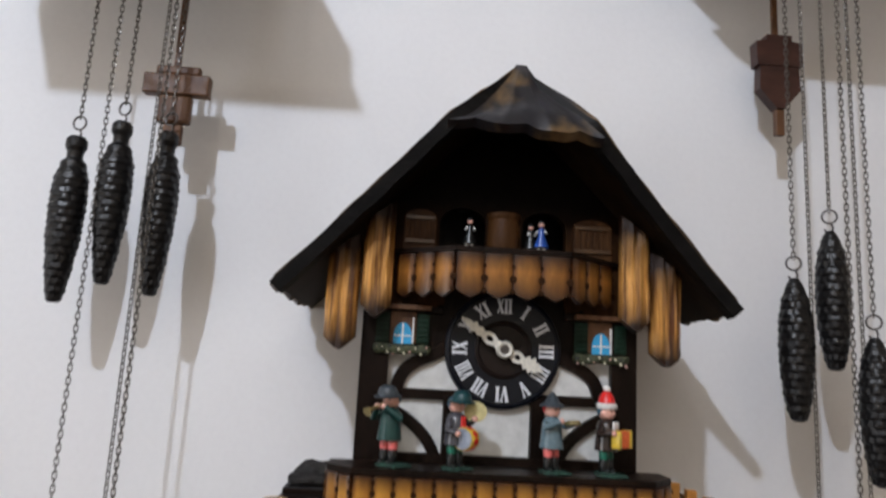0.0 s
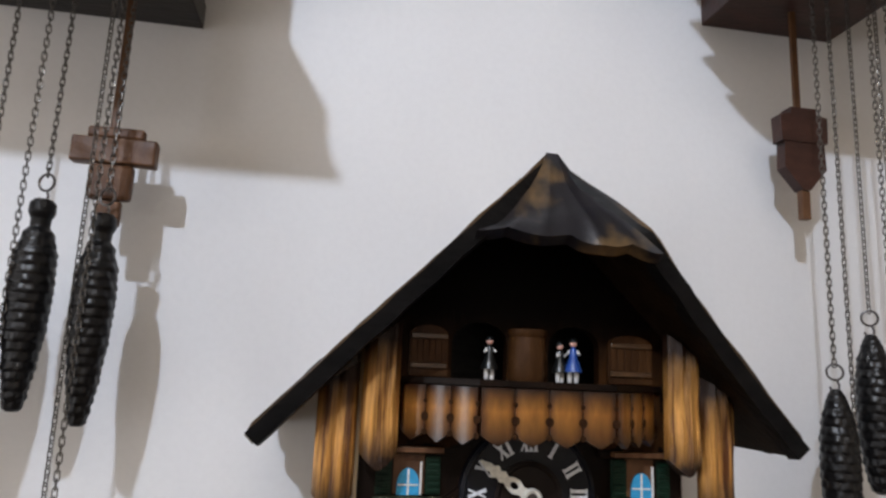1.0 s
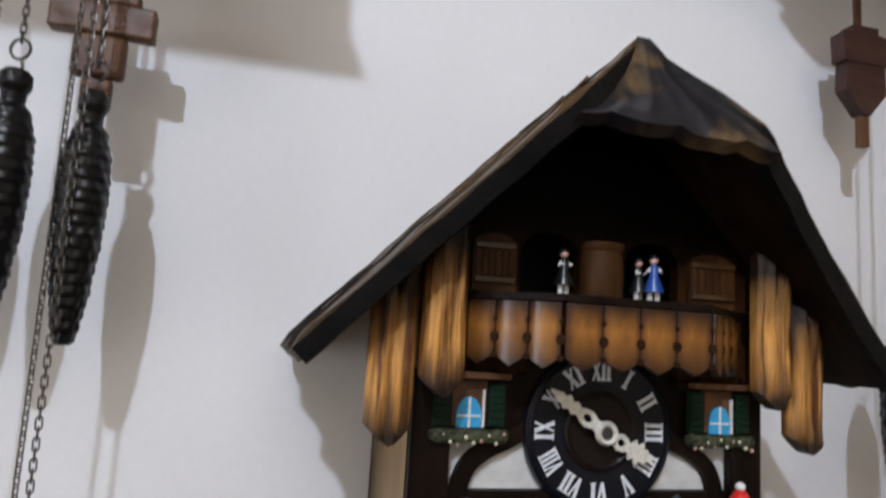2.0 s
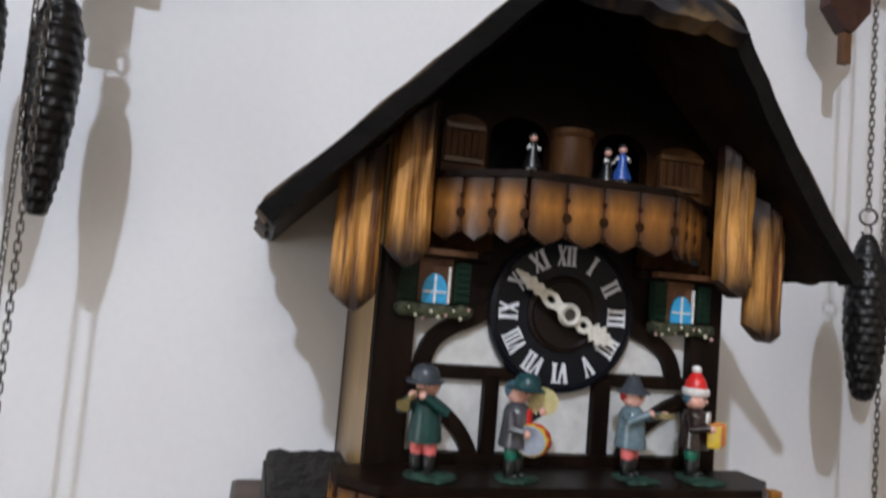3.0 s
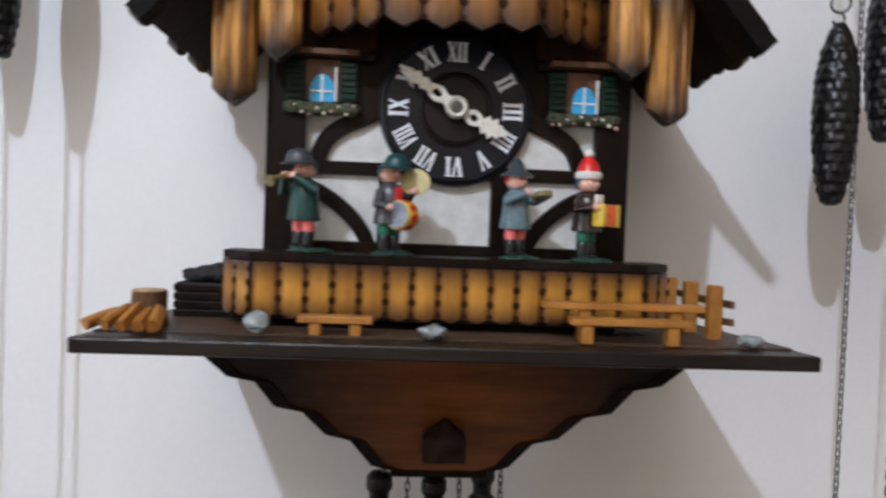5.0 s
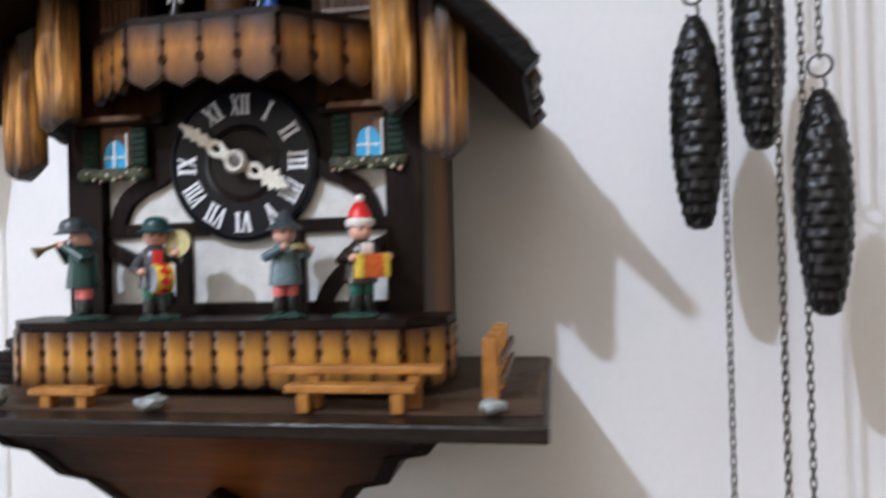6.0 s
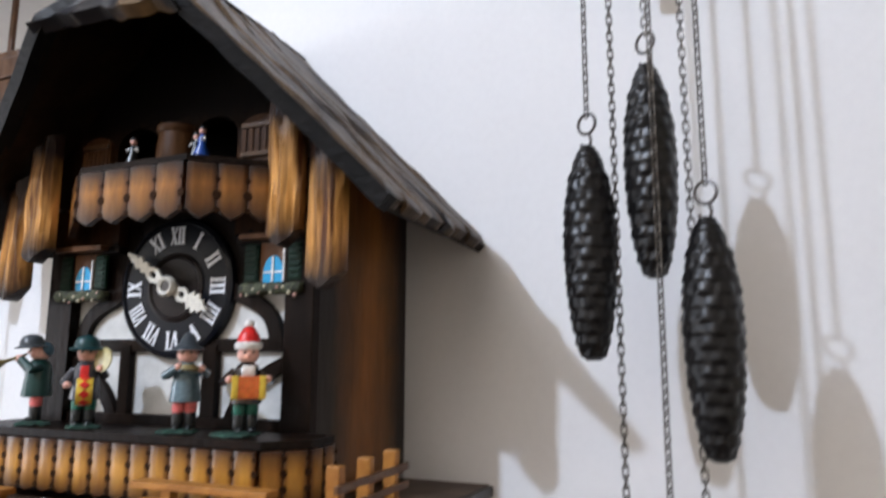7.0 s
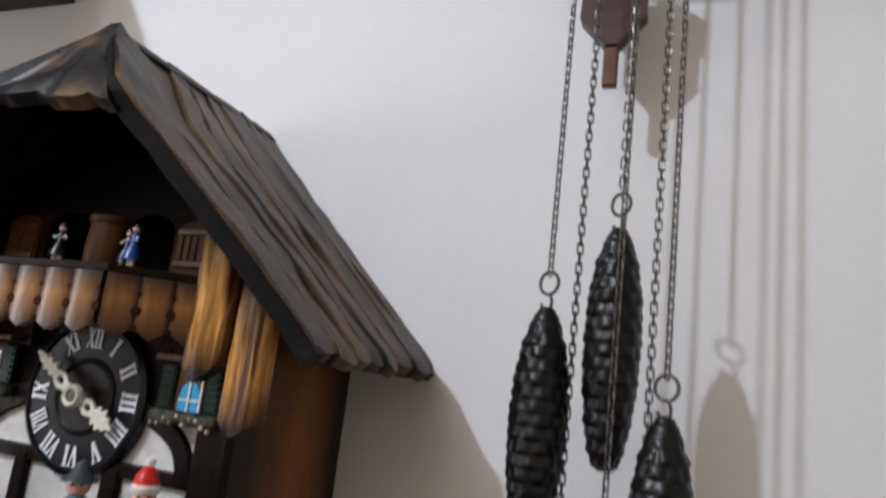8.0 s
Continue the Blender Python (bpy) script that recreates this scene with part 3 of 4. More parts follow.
# dial
DC = (0.002, 1.5)
bm = bmesh.new()
lathe(bm, [(0.0458, 0), (0.0466, 0.003), (0.0458, 0.006), (0.0432, 0.0072), (0.0425, 0.0058), (0.0232, 0.0058), (0.0228, 0.0058)], (DC[0], -0.1262, DC[1]), 72, 0, pose(0, 0, 0, 90))
dial = part("dial", bm, DIAL, clock, "black clock dial with pale roman numerals", smooth=True)
bm = bmesh.new()
lathe(bm, [(0.0226, 0), (0.0228, 0.0068), (0.0205, 0.0076), (0.019, 0.0064), (0.008, 0.0064)], (DC[0], -0.1262, DC[1]), 48, 0, pose(0, 0, 0, 90))
part("dial_centre", bm, DIAL_MID, dial, smooth=True)


def strokes(text):
    """Upright capitals of straight strokes, as (x0, z0, x1, z1, width)."""
    out, x = [], 0.0
    for ch in text:
        if ch == "I":
            out += [(x + 0.5, 0, x + 0.5, 3, 0.62)]
            out += [(x, 0.12, x + 1, 0.12, 0.24), (x, 2.88, x + 1, 2.88, 0.24)]
            x += 1.12
        elif ch == "V":
            out += [(x + 0.3, 3, x + 1.0, 0, 0.62), (x + 1.7, 3, x + 1.0, 0, 0.34), (x, 2.88, x + 0.8, 2.88, 0.24), (x + 1.3, 2.88, x + 2, 2.88, 0.24)]
            x += 2.1
        elif ch == "X":
            out += [(x + 0.3, 3, x + 1.7, 0, 0.62), (x + 1.7, 3, x + 0.3, 0, 0.34), (x, 2.88, x + 0.8, 2.88, 0.24), (x + 1.2, 0.12, x + 2, 0.12, 0.24)]
            x += 2.1
    return out, x


for hour, text in enumerate(["XII", "I", "II", "III", "IIII", "V", "VI", "VII", "VIII", "IX", "X", "XI"]):
    bm = bmesh.new()
    lines, width = strokes(text)
    k = min(0.0034, 0.0122 / width * 1.02)
    turn = radians(-30 * hour)
    for n, (x0, z0, x1, z1, w) in enumerate(lines):
        a = Vector(((x0 - width / 2) * k, (z0 - 1.5) * 0.0039))
        b = Vector(((x1 - width / 2) * k, (z1 - 1.5) * 0.0039))
        t = (b - a).normalized()
        q = Vector((-t.y, t.x)) * w * (k if abs(t.y) > 0.5 else 0.0039) / 2
        vs = []
        for y in (-0.1320, -0.1326 - 0.00003 * n):
            row = []
            for p in (a + q, b + q, b - q, a - q):
                r = 0.0345 + p.y
                px, pz = p.x * math.cos(turn) - r * math.sin(turn), p.x * math.sin(turn) + r * math.cos(turn)
                row.append(bm.verts.new((DC[0] + px, y, DC[1] + pz)))
            vs.append(row)
        bm.faces.new(vs[1])
        for i in range(4):
            bm.faces.new((vs[0][i], vs[0][(i + 1) % 4], vs[1][(i + 1) % 4], vs[1][i]))
    part("numeral", bm, NUMERAL, dial, "pale roman numeral " + text)


def hand(name, length, angle, y, leaf):
    """A carved bone hand with pierced scrolls."""
    bm = bmesh.new()
    shape = [(0.0, 0.0048), (0.12, 0.0038), (0.2, 0.0030), (0.32, 0.0050), (0.42, 0.0042), (0.5, 0.0025), (0.58, 0.0050 * leaf), (0.64, 0.0030 * leaf), (0.72, 0.0056 * leaf), (0.78, 0.0028 * leaf), (0.84, 0.0036 * leaf), (0.9, 0.0018), (1.0, 0.0006)]
    pts = [(w, f * length) for f, w in shape] + [(-w, f * length) for f, w in shape[::-1]]
    slot = [(0.0021 * math.cos(a), length * 0.345 + length * 0.075 * math.sin(a)) for a in [i * math.pi / 5 for i in range(10)]]
    plate(bm, pts, [slot], 0, 0.0016)
    bmesh.ops.transform(bm, matrix=Matrix.Translation((DC[0], y, DC[1])) @ Matrix.Rotation(radians(angle), 4, "Y"), verts=bm.verts[:])
    return part(name, bm, BONE, dial, "carved bone-coloured hand")


hand("minute_hand", 0.0415, -56, -0.1405, 0.8)
hand("hour_hand", 0.0345, 117, -0.1382, 1.25)
bm = bmesh.new()
lathe(bm, [(0.0068, 0), (0.0068, 0.002), (0.0056, 0.0036), (0.0038, 0.0026), (0.0038, 0.0012), (0.001, 0.0012)], (DC[0], -0.1392, DC[1]), 24, 0, pose(0, 0, 0, 90))
part("hand_boss", bm, BONE, dial, smooth=True)
bm = bmesh.new()
lathe(bm, [(0.0036, 0), (0.0034, 0.0006), (0.0008, 0.0008)], (DC[0], -0.1405, DC[1]), 16, 0, pose(0, 0, 0, 90))
part("hand_nut", bm, WIRE, dial, "dull metal nut", smooth=True)

# little shuttered windows with flower boxes
def little_window(cx, cz, side):
    bm = bmesh.new()
    box(bm, cx - 0.0105, cx + 0.0105, -0.1335, -0.1305, cz - 0.011, cz + 0.014, 0.0004)
    w = part("window", bm, OAK, clock, "tiny window with green shutters and flower box")
    bm = bmesh.new()
    plate(bm, [(cx - 0.0072, cz - 0.0115), (cx + 0.0072, cz - 0.0115), *arc(cx, cz - 0.0055, 0.0072, 0, 180, 10, 0.0105)], [], -0.1346, -0.1337)
    part("pane", bm, BLUE, w, "bright blue painted pane")
    bm = bmesh.new()
    box(bm, cx - 0.0006, cx + 0.0006, -0.1354, -0.1347, cz - 0.0115, cz + 0.0045)
    part("glazing_bar", bm, WHITE, w)
    bm = bmesh.new()
    box(bm, cx + side * 0.0080 - 0.0006, cx + side * 0.0080 + 0.0006, -0.1354, -0.1337, cz - 0.0112, cz + 0.009)
    part("glazing_bar", bm, WHITE, w)
    bm = bmesh.new()
    box(bm, cx - 0.0066, cx + 0.0066, -0.1352, -0.1347, cz - 0.0058, cz - 0.0048)
    part("glazing_bar", bm, WHITE, w)
    for s in (-1, 1):
        bm = bmesh.new()
        box(bm, cx + s * 0.0110, cx + s * 0.0205, -0.1350, -0.1320, cz - 0.011, cz + 0.0125, 0.0004)
        sh = part("window_shutter", bm, SHUTTER, w, "dark green shutter")
        for i in range(6):
            bm = bmesh.new()
            z = cz - 0.0085 + 0.0038 * i
            box(bm, cx + s * 0.0120, cx + s * 0.0195, -0.1362, -0.1351, z - 0.0011, z + 0.0011, 0.0003)
            part("louvre", bm, SHUTTER, sh)
    bm = bmesh.new()
    box(bm, cx - 0.0215, cx + 0.0215, -0.1415, -0.1300, cz + 0.0150, cz + 0.0185, 0.0005)
    part("lintel", bm, OAK, w)
    bm = bmesh.new()
    box(bm, cx - 0.0225, cx + 0.0225, -0.1395, -0.1310, cz - 0.0185, cz - 0.0115, 0.0024)
    for v in bm.verts:
        v.co.z -= 0.0032 * (1 - ((v.co.x - cx) / 0.0225) ** 2)
    rough_up(finely(bm, 0.0035), 0.0013, 0.005, cx)
    fb = part("flower_box", bm, MOSS_BOX, w, "mossy box of tiny flowers")
    rnd = random.Random(int(cx * 1000))
    for i in range(10):
        bm = bmesh.new()
        ball(bm, (cx - 0.0195 + 0.0043 * i, -0.1390, cz - 0.0165 + rnd.uniform(-0.0038, 0.0025)), rnd.uniform(0.0008, 0.0014), segs=8)
        part("flower", bm, CREAM if i % 3 else PALE_PINK, fb)


CREAM = paint("cream_flower", (0.62, 0.58, 0.42), 0.5)
PALE_PINK = paint("pink_flower", (0.50, 0.30, 0.25), 0.5)
MOSS_BOX = paint("moss_box", (0.045, 0.05, 0.022), 0.7, 0.5, scale=350, relief=0.7)
little_window(-0.078, 1.5120, 1)
little_window(0.0795, 1.5120, 1)

# ledge under the house, a little higher at the front
def ground(y):
    return 1.3665 - 0.031 * y


def rise(bm):
    for v in bm.verts:
        v.co.z += ground(v.co.y) - 0.0046


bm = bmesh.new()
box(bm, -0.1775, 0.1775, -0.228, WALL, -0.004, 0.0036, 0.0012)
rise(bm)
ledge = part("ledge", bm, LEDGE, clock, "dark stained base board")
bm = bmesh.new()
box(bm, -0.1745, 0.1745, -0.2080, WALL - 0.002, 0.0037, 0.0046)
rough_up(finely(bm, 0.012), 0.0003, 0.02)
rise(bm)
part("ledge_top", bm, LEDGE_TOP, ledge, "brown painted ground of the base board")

# terrace the figures stand on
TERR = [(-0.1240, -0.135), (-0.1240, -0.1590), (-0.1060, -0.1770), (0.1060, -0.1770), (0.1240, -0.1590), (0.1240, -0.135)]
bm = bmesh.new()
for z0, z1, k in ((1.3765, 1.4075, 0.965), (1.4077, 1.4120, 1.018)):
    lo = [bm.verts.new((x * k, -0.13 + (y + 0.13) * k, z0)) for x, y in TERR]
    hi = [bm.verts.new((x * k, -0.13 + (y + 0.13) * k, z1)) for x, y in TERR]
    bm.faces.new(lo), bm.faces.new(hi)
    for i in range(len(lo)):
        bm.faces.new((lo[i], lo[(i + 1) % len(lo)], hi[(i + 1) % len(lo)], hi[i]))
terrace = part("terrace", bm, DARK, clock, "terrace with a honey-coloured board railing")
railing(terrace, TERR, 0.0140, 1.3800, 1.4070, SLAT_LOW, 0.0028, [(1.4030, 0.0015), (1.3958, 0.0021), (1.3876, 0.0021), (1.3806, 0.0019)], 0.0036)

# tapering board under the ledge
bm = bmesh.new()
steps = [(0.127, 1.3650), (0.127, 1.3585), (0.116, 1.3455), (0.102, 1.3425), (0.093, 1.3265), (0.078, 1.3230), (0.066, 1.3075), (0.052, 1.3035), (0.040, 1.2850), (0.031, 1.2815)]


def skirt_y(z):
    return -0.192 + 0.056 * (1.3650 - z) / 0.0835


right = [(x, skirt_y(z), z) for x, z in steps]
left = [(-x, y, z) for x, y, z in right]
fr = [bm.verts.new(p) for p in right + left[::-1]]
bk = [bm.verts.new((v.co.x, v.co.y + 0.012, v.co.z)) for v in fr]
bm.faces.new(fr), bm.faces.new(bk)
for i in range(len(fr)):
    k = (i + 1) % len(fr)
    bm.faces.new((fr[i], fr[k], bk[k], bk[i]))
part("skirt_board", bm, BROWN, clock, "reddish brown tapering board with stepped edges")
for side in (-1, 1):
    bm = bmesh.new()
    rows = []
    for x, y, z in right:
        rows.append([bm.verts.new((side * xx, yy, z)) for xx, yy in ((x + 0.0015, y - 0.0012), (x - 0.007, y - 0.0010), (x - 0.007, y + 0.002), (x + 0.0015, WALL))])
    for a, b in zip(rows, rows[1:]):
        for j in range(4):
            bm.faces.new((a[j], a[(j + 1) % 4], b[(j + 1) % 4], b[j]))
    part("skirt_edge", bm, DARK, clock, "blackened stepped edge")
bm = bmesh.new()
box(bm, -0.030, 0.030, -0.1345, -0.112, 1.276, 1.2825, 0.001)
part("bottom_board", bm, DARK, clock)
bm = bmesh.new()
prism = [(-0.012, 1.298), (0.012, 1.298), (0.012, 1.311), (0.0, 1.3215), (-0.012, 1.311)]
plate(bm, prism, [], -0.172, -0.142)
rough_up(finely(bm, 0.006), 0.0008, 0.01)
part("carved_gable", bm, DARK, clock, "small dark carved gable at the foot")

# ---- figures on the clock (plain turned dolls) ----
def doll(name, at, turn, scale, mats, hat, label, extra):
    """A turned peg doll: boots, stockings, coat, arms, head and hat in one mesh."""
    bm = bmesh.new()
    # materials: 0 coat, 1 stockings, 2 boots, 3 face, 4 hat, 5 hair, 6 white, 7 extra, 8 second extra
    lathe(bm, [(0.0085, 0), (0.0078, 0.0012), (0.003, 0.0016)], (0, 0, 0), 12, 9)
    for s in (-1, 1):
        lathe(bm, [(0.0027, 0.001), (0.0030, 0.005), (0.0031, 0.0110), (0.0027, 0.0116)], (s * 0.0031, 0, 0), 12, 2)
        ball(bm, (s * 0.0031, -0.0022, 0.0026), 0.0023, 2, 1, 1.5, 0.8, 8)
        lathe(bm, [(0.0029, 0.0112), (0.0033, 0.0130), (0.0032, 0.0172), (0.0026, 0.0185)], (s * 0.0031, 0, 0), 12, 1)
    lathe(bm, [(0.0070, 0.0172), (0.0079, 0.0176), (0.0080, 0.0186), (0.0074, 0.024), (0.0068, 0.030), (0.0066, 0.0355), (0.0050, 0.0392), (0.0034, 0.0402), (0.0036, 0.0412), (0.002, 0.0416)], (0, 0, 0), 18, 0)
    ball(bm, (0, 0, 0.0455), 0.0056, 3, 1, 1, 1.08, 14)
    ball(bm, (0, 0.0018, 0.0466), 0.0055, 5, 1.02, 0.9, 1, 12)
    ball(bm, (0, -0.0056, 0.0452), 0.0011, 3, 1, 1, 1, 8)
    for s in (-1, 1):
        ball(bm, (s * 0.0021, -0.0051, 0.0466), 0.0007, 2, 1, 0.6, 1.2, 6)
    for s, elbow, wrist in extra["arms"]:
        e, w = Vector(elbow), Vector(wrist)
        tube(bm, [(s * 0.0058, 0, 0.0355), e, w], [0.0026, 0.0026, 0.0020], 12, 0)
        ball(bm, w, 0.0022, 3, segs=8)
    if hat == "bowler":
        lathe(bm, [(0.0060, 0.0484), (0.0088, 0.0482), (0.0090, 0.0490), (0.0066, 0.0498), (0.0062, 0.0525), (0.0050, 0.0553), (0.0028, 0.0566), (0.0006, 0.0570)], (0, 0, 0), 20, 4, pose(0, 0, 0, 5))
    elif hat == "peak":
        lathe(bm, [(0.0086, 0.0480), (0.0080, 0.0494), (0.0052, 0.0512), (0.0030, 0.0565), (0.0006, 0.0592)], (0, 0, 0), 16, 4)
    elif hat == "bobble":
        lathe(bm, [(0.0064, 0.0482), (0.0071, 0.0496), (0.0071, 0.0515), (0.0060, 0.0526)], (0, 0, 0), 16, 6)
        lathe(bm, [(0.0060, 0.0522), (0.0052, 0.0565), (0.0030, 0.0605), (0.0010, 0.0620)], (0, 0, 0), 16, 4)
        ball(bm, (0, 0, 0.0632), 0.0026, 6, segs=10)
    extra["add"](bm)
    ob = whole(name, bm, mats, label, "figurine", "musician figurines on the clock", smooth=True)
    ob.matrix_basis = Matrix.Translation(at) @ pose(0, 0, 0, 0, 0, turn) @ Matrix.Diagonal((scale * 1.13, scale * 1.13, scale, 1))
    return ob


def horn(bm):
    tube(bm, [(-0.002, -0.0065, 0.0440), (-0.002, -0.011, 0.0420), (-0.0025, -0.0165, 0.0395), (-0.003, -0.021, 0.0375)], [0.0007, 0.0009, 0.0012, 0.0034], 10, 7)


def drum(bm):
    m = Matrix.Translation((0.001, -0.0085, 0.0225)) @ pose(0, 0, 0, 0, 0, 8) @ pose(0, 0, 0, 0, 90, 0) @ Matrix.Translation((0, 0, -0.004))
    lathe(bm, [(0.0079, 0), (0.0082, 0.0008), (0.0082, 0.0072), (0.0079, 0.008)], (0, 0, 0), 22, 7, m)
    lathe(bm, [(0.0074, -0.0003), (0.0077, 0.0002)], (0, 0, 0), 22, 8, m)
    for k in range(9):
        box(bm, 0.0079, 0.0085, -0.0019, 0.0019, -0.0019, 0.0019, 0, 11, m @ pose(0, 0, 0.004, 0, 0, 40 * k) @ pose(0, 0, 0, 45))
    lathe(bm, [(0.0001, 0), (0.0076, 0.0003), (0.0076, 0.0011), (0.0001, 0.0014)], (0, 0, 0), 20, 10, Matrix.Translation((0.0095, -0.008, 0.0415)) @ pose(0, 0, 0, 84, 0, -50))
    box(bm, -0.0022, 0.0022, -0.0071, -0.0062, 0.022, 0.038, 0.0004, 11)


def fiddle(bm):
    m = Matrix.Translation((0.005, -0.0115, 0.0365)) @ pose(0, 0, 0, 0, 12, 68)
    ball_m = [(0.0001, -0.0013), (0.0038, -0.0012), (0.0040, 0.0012), (0.0001, 0.0014)]
    lathe(bm, ball_m, (0, 0, 0), 14, 7, m)
    lathe(bm, ball_m, (0, 0, 0), 14, 7, m @ Matrix.Translation((-0.0052, 0, 0)) @ Matrix.Scale(1.15, 4))
    box(bm, 0.003, 0.0145, -0.0007, 0.0007, 0, 0.0014, 0, 7, m)


def squeezebox(bm):
    for x0, x1 in ((-0.0082, -0.0050), (0.0050, 0.0082)):
        box(bm, x0, x1, -0.0150, -0.0085, 0.0205, 0.0335, 0.0006, 8)
    for i in range(7):
        x = -0.0050 + 0.00143 * i
        box(bm, x, x + 0.0010, -0.0147, -0.0088, 0.0208, 0.0332, 0.0003, 7)
    box(bm, -0.0050, 0.0050, -0.0141, -0.0092, 0.0211, 0.0329, 0, 8)
    box(bm, -0.0032, 0.0032, -0.0078, -0.0062, 0.0330, 0.0392, 0.0006, 6)


FZ = 1.4121
doll("horn_player", (-0.0830, -0.158, FZ), -35, 1.01, [GREEN_COAT, PINK, BOOT, SKIN, HAT_GREY, HAIR, WHITE, OCHRE, OCHRE, MOSS], "bowler",
     "wooden horn-player doll in a green coat and grey hat",
     dict(arms=[(-1, (-0.0105, -0.004, 0.033), (-0.0030, -0.0105, 0.0415)), (1, (0.0105, -0.004, 0.034), (0.0015, -0.0095, 0.0415))], add=horn))
doll("drummer", (-0.0350, -0.163, FZ), 40, 0.99, [GREY_COAT, JADE, BOOT, SKIN, HAT_GREEN, HAIR, WHITE, YELLOW, DRUM, MOSS, CYMBAL, RED], "bowler",
     "wooden drummer doll in a grey coat with drum and cymbal",
     dict(arms=[(-1, (-0.0100, -0.003, 0.028), (-0.0075, -0.0095, 0.0265)), (1, (0.0095, -0.003, 0.032), (0.0080, -0.0090, 0.0365))], add=drum))
doll("fiddler", (0.0370, -0.156, FZ), 36, 0.98, [BLUE_COAT, PINK, BOOT, SKIN, HAT_GREY, RED, WHITE, OCHRE, OCHRE, MOSS], "peak",
     "wooden fiddler doll in a blue-grey coat and hat",
     dict(arms=[(-1, (-0.0100, -0.003, 0.033), (-0.0030, -0.0110, 0.0385)), (1, (0.0100, -0.004, 0.034), (0.0085, -0.0140, 0.0372))], add=fiddle))
doll("accordion_player", (0.0790, -0.154, FZ), 42, 0.985, [BROWN_COAT, JADE, BOOT, SKIN, RED, HAIR, WHITE, ORANGE, YELLOW, MOSS], "bobble",
     "wooden accordion-player doll in a red and white bobble hat",
     dict(arms=[(-1, (-0.0115, -0.002, 0.030), (-0.0092, -0.0110, 0.0315)), (1, (0.0115, -0.002, 0.030), (0.0092, -0.0110, 0.0315))], add=squeezebox))


def dancer(name, at, turn, scale, skirt, label):
    bm = bmesh.new()
    for s in (-1, 1):
        lathe(bm, [(0.0013, 0), (0.0016, 0.003), (0.0014, 0.0105)], (s * 0.0021, 0, 0), 8, 1)
    lathe(bm, [(0.0060, 0.0070), (0.0056, 0.0090), (0.0026, 0.0165), (0.0028, 0.0205), (0.0012, 0.0235)], (0, 0, 0), 14, 0)
    ball(bm, (0, 0, 0.0258), 0.0026, 2, segs=10)
    ball(bm, (0, 0.0003, 0.0267), 0.0028, 3, segs=10)
    for s in (-1, 1):
        tube(bm, [(s * 0.0022, 0, 0.0212), (s * 0.0042, -0.001, 0.0185), (s * 0.0030, -0.003, 0.0195)], 0.0008, 6, 1)
    ob = whole(name, bm, [skirt, WHITE, SKIN, BOOT], label, "figurine", "dancing figurines in the doorways", smooth=True)
    ob.matrix_basis = Matrix.Translation(at) @ pose(0, 0, 0, 0, 0, turn) @ Matrix.Diagonal((scale, scale, scale, 1))


dancer("dancing_girl", (0.0275, -0.1440, 1.5744), -20, 1.0, ROYAL, "tiny dancing doll with a bright blue skirt")
dancer("dancing_boy", (0.0195, -0.1405, 1.5744), 30, 0.92, BOOT, "tiny dancing doll in a black suit")
dancer("dancing_man", (-0.0300, -0.1450, 1.5744), 10, 0.95, BOOT, "tiny doll in a black coat and white stockings")

# ---- toys on the ledge ----


def stump(x, y):
    bm = bmesh.new()
    LT = ground(y)
    lathe(bm, [(0.0100, LT), (0.0088, LT + 0.006), (0.0086, LT + 0.018)], (x, y, 0), 22, shape=lambda a, z: 1 + 0.05 * math.sin(5 * a + z * 90) + 0.03 * math.sin(11 * a))
    t = whole("tree_stump", bm, BARK, "miniature tree stump with a pale cut top", "tree stump", at=(x, y, LT), smooth=True)
    bm = bmesh.new()
    lathe(bm, [(0.0082, LT + 0.0181), (0.0081, LT + 0.0189)], (x, y, 0), 22)
    part("cut_face", bm, CUT, t, "pale sawn face")


stump(-0.156, -0.187)
rnd = random.Random(3)
for i in range(5):
    LT = ground(-0.2105)
    low_end = Vector((-0.1755 + 0.0078 * i, -0.2125 + 0.001 * (i % 2), LT + 0.0026))
    high_end = Vector((-0.1690 + 0.0056 * i, -0.2000, LT + 0.0062 + 0.0012 * (i % 3)))
    turn = (high_end - low_end).to_track_quat("Z", "Y").to_matrix().to_4x4()
    r, length = 0.0027 + 0.0007 * rnd.random(), (high_end - low_end).length + 0.003
    bm = bmesh.new()
    lathe(bm, [(r, -0.001), (r * 1.05, length / 2), (r * 0.92, length)], (0, 0, 0), 12, 0, Matrix.Translation(low_end) @ turn, shape=lambda a, z: 1 + 0.16 * math.sin(3 * a + i) + 0.05 * math.sin(7 * a))
    rough_up(bm, 0.0004, 0.004, i)
    low = min(v.co.z for v in bm.verts)
    bmesh.ops.translate(bm, verts=bm.verts[:], vec=(0, 0, LT - low))
    whole("firewood_log", bm, TOY, "split orange-brown firewood stick leaning on the stump", "firewood", "firewood by the stump", at=(low_end.x, low_end.y, LT))

# dark wood store against the house
LT = ground(-0.095)
shed = thing("wood_store", (-0.132, -0.13, LT), "black slatted wood store with a mossy dark top beside the house", "wood store")
bm = bmesh.new()
box(bm, -0.1590, -0.1095, -0.138, -0.045, LT, LT + 0.0215, 0.0008)
part("store_box", bm, ROOF_DARK, shed)
for i in range(4):
    bm = bmesh.new()
    z = LT + 0.0015 + 0.0050 * i
    box(bm, -0.1597, -0.1095, -0.1392, -0.1381, z, z + 0.0040, 0.0004)
    part("slat", bm, DARK, shed)
bm = bmesh.new()
box(bm, -0.1575, -0.1095, -0.136, -0.047, LT + 0.0217, LT + 0.0290, 0.003)
